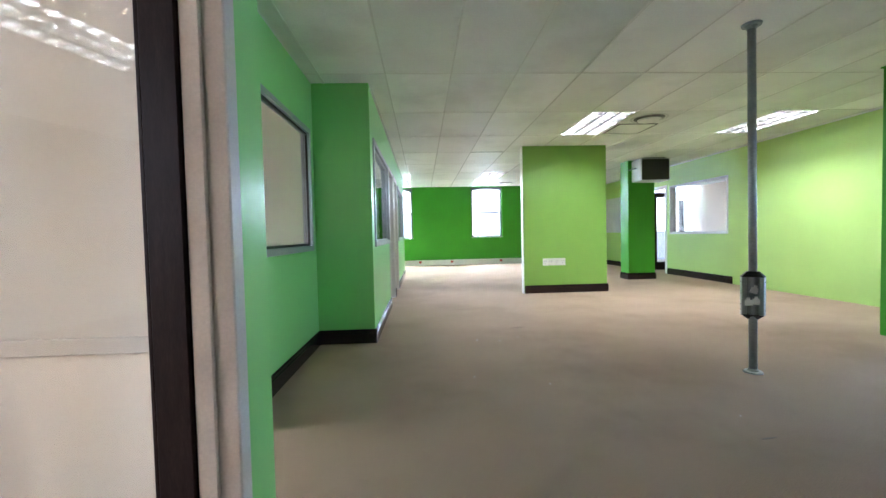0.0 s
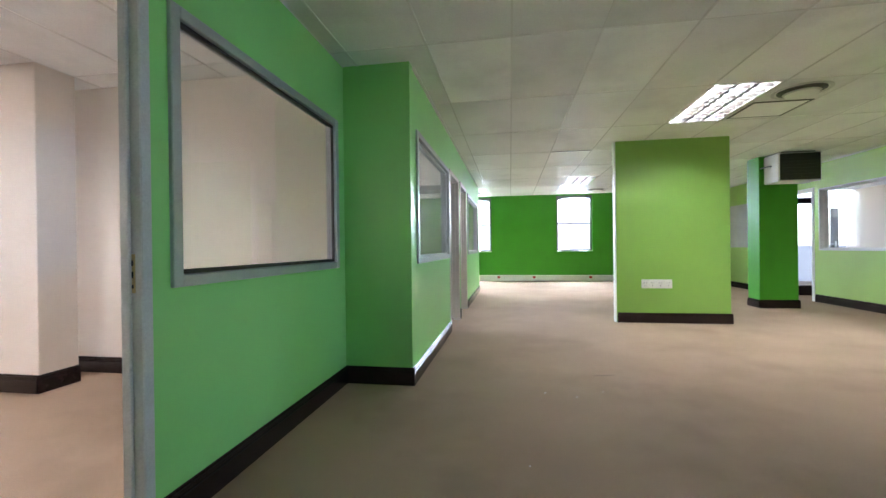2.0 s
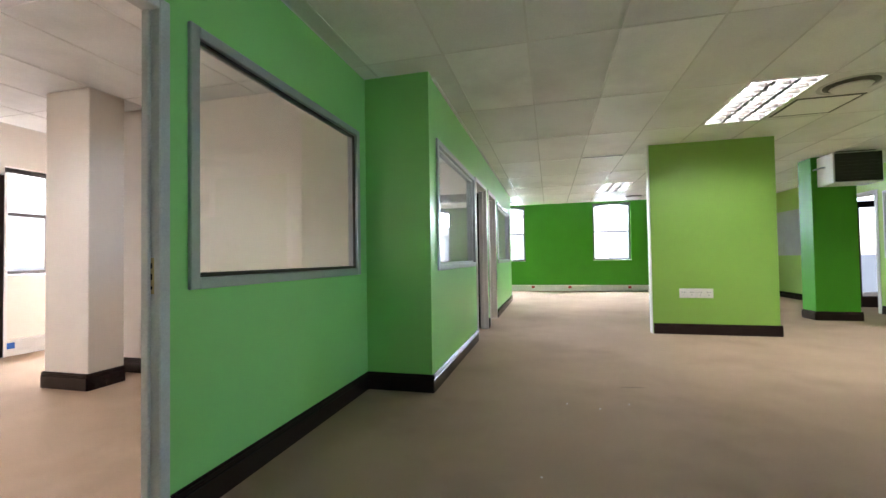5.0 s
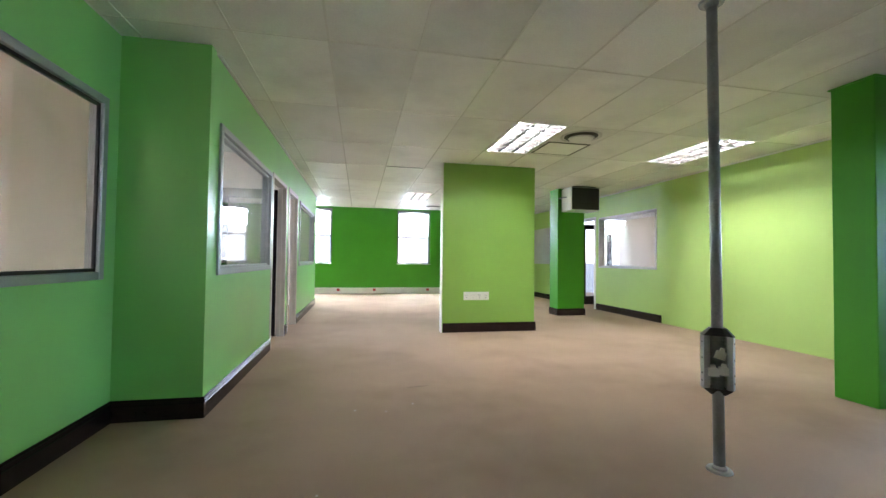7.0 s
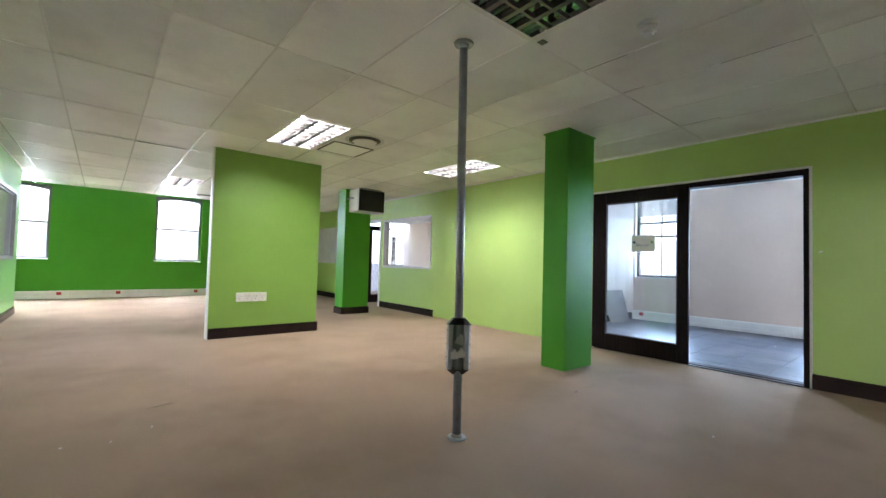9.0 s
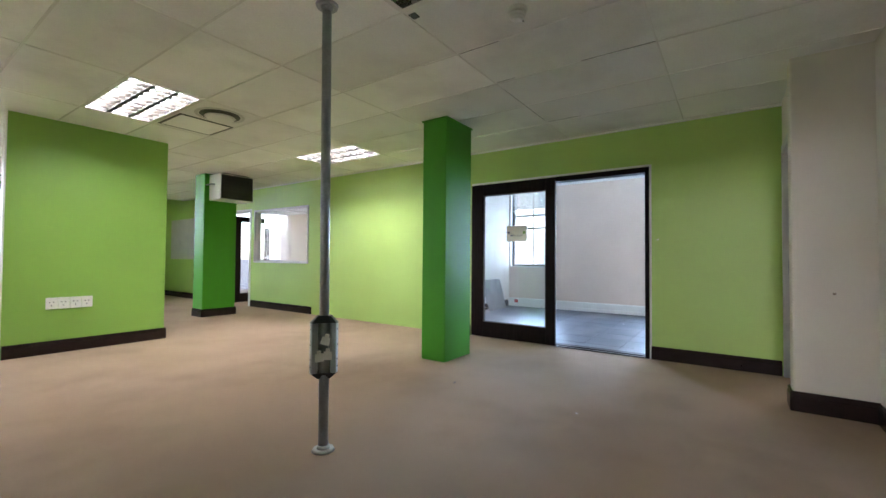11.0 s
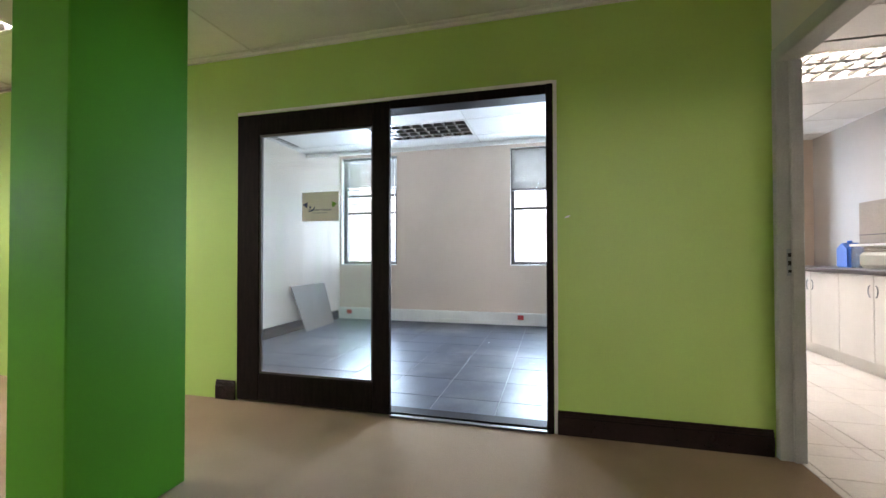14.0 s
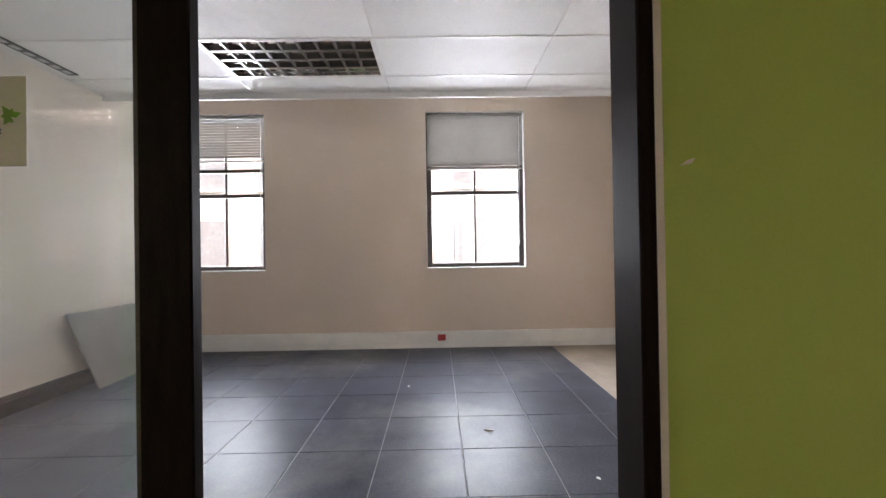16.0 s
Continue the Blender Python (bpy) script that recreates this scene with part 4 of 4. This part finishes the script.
# ---- ceiling lights ----
def troffer(name, x, y, lit, label, group, along="y", l=1.16, w=0.55, rows=3, cells=9):
    """A recessed louvred light: tray, tubes, mirror blades."""
    th = thing(name, (0, 0, C), label, "ceiling light", group)
    hx, hy = w / 2, l / 2
    bm = bmesh.new()
    for a in ((-hx, hx, -hy, hy, C + 0.10, C + 0.105), (-hx - 0.004, -hx, -hy, hy, C - 0.002, C + 0.105), (hx, hx + 0.004, -hy, hy, C - 0.002, C + 0.105), (-hx, hx, -hy - 0.004, -hy, C - 0.002, C + 0.105), (-hx, hx, hy, hy + 0.004, C - 0.002, C + 0.105)):
        solid(bm, *a)
    part("tray", bm, TRAY if lit else REFLECTOR, th)
    bm = bmesh.new()
    for a in ((-hx - 0.03, -hx, -hy - 0.03, hy + 0.03), (hx, hx + 0.03, -hy - 0.03, hy + 0.03), (-hx, hx, -hy - 0.03, -hy), (-hx, hx, hy, hy + 0.03)):
        solid(bm, *a, C - 0.004, C + 0.004, bevel=0.001)
    part("rim", bm, TBAR, th)
    for k in range(rows):
        cx = -hx + w * (k + 0.5) / rows
        bm = bmesh.new()
        rod(bm, (cx, -hy + 0.02, C + 0.068), (cx, hy - 0.02, C + 0.068), 0.014, 8)
        part("tube", bm, TUBE if lit else TUBE_OFF, th, "lit fluorescent tube" if lit else "unlit fluorescent tube")
    if not lit:
        for k in range(rows + 1):
            cx = -hx + w * k / rows
            bm = bmesh.new()
            extrude(bm, [(max(-hx, cx - 0.06), -hy, C + 0.099), (min(hx, cx + 0.06), -hy, C + 0.099), (min(hx, cx + 0.02), -hy, C + 0.045), (max(-hx, cx - 0.02), -hy, C + 0.045)], (0, l, 0))
            part("reflector", bm, REFLECTOR, th, "mirror-bright reflector")
    for k in range(1, rows):
        cx = -hx + w * k / rows
        bm = bmesh.new()
        extrude(bm, [(cx - 0.016, -hy, C), (cx + 0.016, -hy, C), (cx + 0.004, -hy, C + 0.042), (cx - 0.004, -hy, C + 0.042)], (0, l, 0))
        part("louvre_spine", bm, LOUVRE if lit else DARK_LOUVRE, th)
        if lit:
            slot_mesh = mesh_of("spine_slot", bm_solid(-0.022, 0.022, -0.2 * l / cells, 0.2 * l / cells, -0.004, 0.003), SLOT)
            for j in range(cells):
                o = new("spine_slot", slot_mesh)
                o.parent = th
                o.location = (cx, -hy + l * (j + 0.5) / cells, 0)
    blade = None
    for k in range(1, cells):
        cy = -hy + l * k / cells
        if blade is None:
            bm = bmesh.new()
            extrude(bm, [(-hx, cy - 0.009, C + 0.001), (-hx, cy + 0.009, C + 0.001), (-hx, cy + 0.002, C + 0.038), (-hx, cy - 0.002, C + 0.038)], (w, 0, 0))
            blade = part("louvre_blade", bm, LOUVRE if lit else DARK_LOUVRE, th)
        else:
            o = blade.copy()
            scene.collection.objects.link(o)
            o.location.y = l * (k - 1) / cells
    th.matrix_basis = pose(x, y, C, 0, 0, 0 if along == "y" else 90)
    return th


lit_light = troffer("ceiling_light", *MAIN_LIGHTS[0][:2], 1, "lit recessed louvred fluorescent ceiling light", "office ceiling lights")
for x, y, on in MAIN_LIGHTS[1:]:
    if on:
        copy_thing(lit_light, pose(x, y, C))
copy_thing(lit_light, pose(-2.76, 2.42, C))
copy_thing(lit_light, pose(-2.80, -0.10, C))
dark_light = troffer("ceiling_light", 2.68, 2.43, 0, "unlit recessed ceiling light with open bright louvre", "office ceiling lights", rows=4, cells=9)
copy_thing(dark_light, pose(8.24, 3.67, C))
copy_thing(lit_light, pose(7.455, 0.07, C))
# Unseen light, added to brighten the meeting room behind its glazed panel.
copy_thing(lit_light, pose(7.685, 8.53, C))


# ---- small ceiling things ----
def diffuser(at):
    x, y = at
    th = thing("round_diffuser", (x, y, C), "round grey ceiling air diffuser", "air diffuser", "ceiling diffusers")
    for k, (r0, r1, dz) in enumerate(((0.235, 0.205, 0.004), (0.192, 0.15, 0.02), (0.13, 0.09, 0.03))):
        bm = bmesh.new()
        n = 28
        for j in range(n):
            a0, a1 = 2 * math.pi * j / n, 2 * math.pi * (j + 1) / n
            q = [(r0, -0.001), (r1, -dz), (r1, -dz - 0.004), (r0, -0.005)]
            A = [bm.verts.new((x + r * math.cos(a0), y + r * math.sin(a0), C + z)) for r, z in q]
            B = [bm.verts.new((x + r * math.cos(a1), y + r * math.sin(a1), C + z)) for r, z in q]
            for i in range(4):
                bm.faces.new((A[i], A[(i + 1) % 4], B[(i + 1) % 4], B[i]))
        bmesh.ops.remove_doubles(bm, verts=bm.verts[:], dist=1e-5)
        # Middle ring is coloured black in place of the shadow gap round the cone.
        part("ring", bm, BLACK if k == 1 else FRAME, th)
    bm = bmesh.new()
    rod(bm, (x, y, C - 0.040), (x, y, C - 0.012), 0.13, 28, 0.15)
    part("cone", bm, CEIL, th)
    return th


diffuser((3.29, 5.80))
diffuser((2.73, 12.55))

hatch = thing("ceiling_hatch", (3.3, 6.34, C), "square access hatch with a dark joint in the ceiling", "hatch")
bm = bmesh.new()
for a in ((3.02, 3.045, 6.08, 6.62), (3.555, 3.58, 6.08, 6.62), (3.045, 3.555, 6.08, 6.105), (3.045, 3.555, 6.595, 6.62)):
    solid(bm, *a, C - 0.004, C + 0.002)
part("joint", bm, BLACK, hatch)
part("panel", bm_solid(3.045, 3.555, 6.105, 6.595, C - 0.006, C + 0.002, bevel=0.002), CEIL, hatch)

smoke = thing("smoke_detector", (3.345, 2.45, C), "cream smoke detector with a domed sensor on the ceiling", "smoke detector")
for n, m, rings in (("base", PLASTIC, ((0.0, 0.060), (0.012, 0.060), (0.020, 0.052))), ("vent_gap", PALE_FRAME, ((0.020, 0.040), (0.028, 0.040))), ("sensor", PLASTIC, ((0.028, 0.050), (0.046, 0.046), (0.058, 0.034), (0.066, 0.016)))):
    bm = bmesh.new()
    for (d0, r0), (d1, r1) in zip(rings, rings[1:]):
        rod(bm, (3.345, 2.45, C - d1 - 0.001), (3.345, 2.45, C - d0 - 0.001), r1, 24, r0)
    part(n, bm, m, smoke)
bm = bmesh.new()
rod(bm, (3.385, 2.43, C - 0.058), (3.385, 2.43, C - 0.048), 0.005, 8)
part("indicator", bm, REFLECTOR, smoke, "small clear indicator lamp")

structure("ceiling_joint", bm_solid(4.35, 5.30, 3.029, 3.033, C - 0.0042, C - 0.0031), BLACK, "dark open joint between ceiling tiles", "gap")
for x, y0, y1 in ((3.595, 2.70, 3.02), (4.175, 2.85, 3.02), (4.185, 1.83, 2.32), (5.36, 2.67, 3.02)):
    structure("ceiling_joint", bm_solid(x - 0.002, x + 0.002, y0, y1, C - 0.0045, C - 0.0031), BLACK, "dark open joint between ceiling tiles", "gap")
# Black strip under the tiles stands in for the shade of an open gap.
structure("ceiling_gap_strip", bm_solid(1.17, 1.75, 7.895, 7.93, C - 0.006, C - 0.0032), BLACK, "black strip for the shade in a lifted tile's edge gap", "gap")
# Black square put in place of a dark square hole in the ceiling.
cover = thing("blanking_plate", (3.05, 3.0, C), "small black square for the dark of a hole beside the ceiling light", "plate")
part("plate", bm_solid(3.02, 3.075, 2.97, 3.02, C - 0.006, C, bevel=0.002), BLACK, cover)

slot = thing("slot_diffuser", (8.1, 5.52, C), "black linear slot diffuser in the office ceiling", "air diffuser")
part("slot_frame", bm_solid(7.75, 8.45, 5.48, 5.56, C - 0.008, C - 0.002), BLACK, slot)
for k in range(7):
    part("vane", bm_solid(7.77 + k * 0.098, 7.83 + k * 0.098, 5.50, 5.54, C - 0.011, C - 0.007), FRAME, slot)

bm = bmesh.new()
solid(bm, 6.069, 6.09, 1.02, 13.3, C - 0.02, C - 0.0015)
solid(bm, -0.25, -0.232, 4.6, 13.3, C - 0.02, C - 0.0015)
structure("cornice", bm, TBAR, "thin white ceiling edge trim", "trim")
bm = bmesh.new()
solid(bm, 8.88, 8.91, 0.62, 5.65, C - 0.05, C + 0.22, bevel=0.004)
structure("bulkhead", bm, WHITE, "white ceiling edge by the office windows", "trim")
structure("bulkhead_north", bm_solid(-5.45, 6.09, 13.3, 13.33, C - 0.003, 2.95), WHITE, "white ceiling edge by the end windows", "trim")

panel = thing("pin_board", (6.08, 12.7, 1.0), "pale grey board fixed to the green wall", "pin board")
part("board", bm_solid(6.070, 6.088, 11.5, 13.9, 1.0, 2.04, bevel=0.003), FRAME, panel)

rail = structure("dado_band", bm_solid(-3.0, -0.42, 1.628, 1.639, 0.735, 0.785, bevel=0.003), PALE_FRAME, "plain cable cover strip on the cream wall", "trim")

# ---- office things ----
board = thing("leaning_board", (9.0, 5.4, 0), "loose grey board leaning against the white office wall", "board")
bm = bmesh.new()
a = [(8.60, 5.46, 0.0), (9.42, 5.50, 0.0), (9.34, 5.625, 0.63), (8.48, 5.625, 0.63)]
extrude(bm, a, (0, 0.014, 0.003))
part("sheet", bm, BOARD, board)

# ---- kitchen ----
unit_label = "white kitchen base cabinet under a dark worktop"


def base_cabinet(x):
    th = thing("base_cabinet", (x + 0.45, -0.8, 0), unit_label, "cabinet", "kitchen base cabinets")
    part("body", bm_solid(x + 0.002, x + 0.898, -1.09, -0.53, 0.12, 0.88), WHITE, th)
    part("plinth", bm_solid(x, x + 0.9, -1.09, -0.57, 0, 0.12), WHITE, th)
    for p, h in ((x + 0.004, 0.412), (x + 0.454, 0.03)):
        d = part("door", bm_solid(p, p + 0.442, -0.53, -0.512, 0.125, 0.875, bevel=0.002), WHITE, th)
        bm = bmesh.new()
        n = 8
        for k in range(n):
            t0, t1 = math.pi * k / n, math.pi * (k + 1) / n
            f = lambda t: (p + h + (0.022 if h > 0.1 else -0.022) * -math.sin(t), -0.505 + 0.0, 0.74 + 0.05 * math.cos(t))
            rod(bm, f(t0), f(t1), 0.005, 6)
        part("handle", bm, STEEL, d, "curved steel handle")
    return th


cab = base_cabinet(8.36)
for k in range(1, 3):
    copy_thing(cab, pose(8.81 - 0.9 * k, -0.8, 0))
filler = thing("end_panel", (9.38, -0.8, 0), "cream end panel beside the white kitchen cabinets", "panel")
part("panel", bm_solid(9.262, 9.50, -1.09, -0.60, 0.12, 0.88, bevel=0.003), PALE_FRAME, filler)
part("plinth", bm_solid(9.262, 9.50, -1.09, -0.63, 0, 0.12), WHITE, filler)
top = thing("worktop", (8.0, -0.8, 0.88), "dark kitchen worktop on white cabinets", "worktop")
part("slab", bm_solid(6.50, 9.875, -1.095, -0.49, 0.881, 0.92, bevel=0.004), COUNTER, top)
tub = thing("storage_tub", (8.3, -0.88, 0.92), "clear plastic tub on the kitchen worktop", "tub")
CLOUDY = glass_material("cloudy_plastic", (0.85, 0.84, 0.80), 0.3)
part("base", bm_solid(8.0, 8.58, -1.02, -0.74, 0.921, 0.927), CLOUDY, tub)
for a in ((8.0, 8.006, -1.02, -0.74), (8.574, 8.58, -1.02, -0.74), (8.006, 8.574, -1.02, -1.014), (8.006, 8.574, -0.746, -0.74)):
    part("side", bm_solid(*a, 0.927, 1.14), CLOUDY, tub)
for a in ((7.99, 8.59, -1.03, -1.02), (7.99, 8.59, -0.74, -0.73), (7.99, 8.0, -1.02, -0.74), (8.58, 8.59, -1.02, -0.74)):
    part("rim", bm_solid(*a, 1.14, 1.162, bevel=0.003), PLASTIC, tub)
part("contents", bm_solid(8.02, 8.54, -1.0, -0.77, 0.928, 1.08, bevel=0.03), PAPER, tub)
jug = thing("blue_can", (8.97, -0.95, 0.92), "blue plastic can with a sloping shoulder on the worktop", "can")
bm = bmesh.new()
extrude(bm, [(8.875, -1.03, 0.921), (9.065, -1.03, 0.921), (9.065, -1.03, 1.13), (8.99, -1.03, 1.185), (8.95, -1.03, 1.185), (8.875, -1.03, 1.13)], (0, 0.15, 0))
bmesh.ops.bevel(bm, geom=bm.edges[:], offset=0.012, segments=2, affect="EDGES")
part("body", bm, BLUE, jug)
bm = bmesh.new()
rod(bm, (8.97, -0.955, 1.184), (8.97, -0.955, 1.21), 0.022, 14)
part("cap", bm, BLUE, jug)
crate = thing("cardboard_box", (8.6, -1.0, 0.92), "flat brown card panel standing against the kitchen wall", "box")
part("sheet", bm_solid(8.2, 9.02, -1.098, -1.07, 0.921, 1.62, bevel=0.003), CARDBOARD, crate)
part("edge", bm_solid(8.2, 9.02, -1.07, -1.064, 1.265, 1.272), BLACK, crate)


# ---- crumbs and scraps on the floors ----
def scrap(at, size, turn_deg, mat, label, name="paper_scrap"):
    th = thing(name, at, label, "scrap", "scraps on the floor")
    bm = bmesh.new()
    rnd = random.Random(str(at))
    ring = []
    for k in range(7):
        a = 2 * math.pi * k / 7
        r = rnd.uniform(0.7, 1.2)
        p = Vector((size[0] * r * math.cos(a), size[1] * r * math.sin(a), rnd.uniform(0.001, 0.006)))
        ring.append(Matrix.Rotation(radians(turn_deg), 3, "Z") @ p + Vector(at))
    extrude(bm, ring, (0, 0, 0.002))
    part("piece", bm, mat, th)


for x, y, s in ((0.975, 4.39, 0.008), (1.18, 4.52, 0.007), (0.76, 4.45, 0.008), (1.1, 3.2, 0.006), (2.0, 2.6, 0.006), (0.6, 3.4, 0.006), (4.0, 2.3, 0.01)):
    scrap((x, y, 0.0), (s, s * 0.7), 40 * x, PLASTIC, "small pale crumb on the carpet")
scrap((2.05, 8.75, 0.0), (0.03, 0.015), 20, CARDBOARD, "small dark scrap on the carpet by the green block")
scrap((1.86, 7.75, 0.0), (0.025, 0.015), 70, CARDBOARD, "small dark scrap on the carpet by the green block")
scrap((4.10, 3.37, 0.0), (0.022, 0.012), 10, BLACK, "small dark scrap on the carpet by the pillar")
scrap((1.29, 4.93, 0.0), (0.10, 0.005), 12, CARDBOARD, "thin dark crease line in the carpet", "carpet_crease")
scrap((1.95, 2.35, 0.0), (0.06, 0.004), 8, CARDBOARD, "thin dark crease line in the carpet", "carpet_crease")
scrap((7.648, 2.353, 0.0), (0.028, 0.012), 80, CARDBOARD, "small brown chip on the dark floor tiles")
scrap((8.5, 2.9, 0.0), (0.012, 0.008), 30, PLASTIC, "small pale crumb on the dark floor tiles")
scrap((7.1, 1.9, 0.0), (0.012, 0.01), 30, PLASTIC, "small pale crumb on the dark floor tiles")
scrap((9.55, 4.6, 0.0), (0.12, 0.012), 80, CARDBOARD, "thin offcut on the dark floor tiles by the trunking")
scrap_mark = thing("wall_mark", (4.998, 0.837, 0.842), "small brown chip in the off-white pillar paint", "mark")
part("chip", bm_solid(4.9975, 5.001, 0.828, 0.846, 0.834, 0.850, bevel=0.001), CARDBOARD, scrap_mark)
chip = thing("paint_chip", (6.089, 2.07, 1.285), "small torn white tape scrap stuck on the green wall", "tape scrap")
bm = bmesh.new()
extrude(bm, [(6.0885, 2.085, 1.28), (6.0885, 2.06, 1.284), (6.0885, 2.05, 1.296), (6.0885, 2.068, 1.292)], (-0.006, 0.002, 0))
part("tape", bm, PLASTIC, chip)

# ---- street outside ----
structure("ground", bm_solid(-1500, 1500, -1500, 1500, -6.1, -6.0), GROUND, "grey street far below", "ground")


def far_building(name, axis, at, a, b, side, label):
    """A pale building across the street, with rows of windows."""
    th = thing(name, (at, (a + b) / 2, -6) if axis == "x" else ((a + b) / 2, at, -6), label, "building")

    def put(n, p, q, z0, z1, d0, d1, m, par):
        l, h = sorted((at + side * d0, at + side * d1))
        return part(n, bm_solid(*((l, h, p, q) if axis == "x" else (p, q, l, h)), z0, z1), m, par)

    w = put("wall", a, b, -6, 7.5, 0.3, 8, FACADE, th)
    put("cornice", a, b, 7.5, 8.0, -0.2, 8, FACADE, th)
    n = int((b - a) / 2.6)
    for k in range(n):
        for z in (-2.6, 0.6, 3.8):
            c = a + (b - a) * (k + 0.5) / n
            o = put("window", c - 0.6, c + 0.6, z, z + 1.9, 0.24, 0.32, FACADE_GLASS, th)
            put("sill", c - 0.7, c + 0.7, z - 0.12, z, 0.12, 0.3, FACADE, o)
    return th


far_building("street_building", "y", 27, -10, 14, 1, "pale rendered building across the street")
far_building("street_building", "x", 22, -8, 16, 1, "pale rendered building across the street")


# ---- floor tiles, last ----
def tile_field(parent, x0, x1, y0, y1, gx, gy, s, mat, up=0.0):
    me = None
    i = 0
    for ix in range(-20, 40):
        for iy in range(-20, 40):
            p, q = gx + s * ix, gy + s * iy
            u0, u1, v0, v1 = max(p + 0.002, x0), min(p + s - 0.002, x1), max(q + 0.002, y0), min(q + s - 0.002, y1)
            if u1 - u0 < 0.03 or v1 - v0 < 0.03:
                continue
            whole = u1 - u0 > s - 0.005 and v1 - v0 > s - 0.005
            if whole and me:
                o = new("tile", me)
            else:
                bm = bmesh.new()
                solid(bm, u0 - u0, u1 - u0, v0 - v0, v1 - v0, -0.012, 0.0, bevel=0.002)
                data = mesh_of("tile", bm, mat)
                if whole:
                    me = data
                o = new("tile", data)
            o.location = (u0, v0, up + random.uniform(-0.0006, 0.0006))
            o.rotation_euler = (random.gauss(0, 0.0006), random.gauss(0, 0.0006), 0)
            o.parent = parent


tile_field(bpy.data.objects["floor_office"], 6.22, 9.88, 1.37, 5.66, 6.98, 2.08, 0.45, TILE)
tile_field(bpy.data.objects["floor_kitchen"], 6.15, 9.88, -0.6, 0.6, 6.3, 0.1, 0.40, PALE_TILE, 0.005)
tile_field(bpy.data.objects["floor_kitchen"], 5.18, 6.15, -0.6, 0.94, 6.3, 0.1, 0.40, PALE_TILE, 0.005)
tile_field(bpy.data.objects["floor_kitchen"], 6.15, 6.98, 0.6, 0.92, 6.3, 0.1, 0.40, PALE_TILE, 0.005)
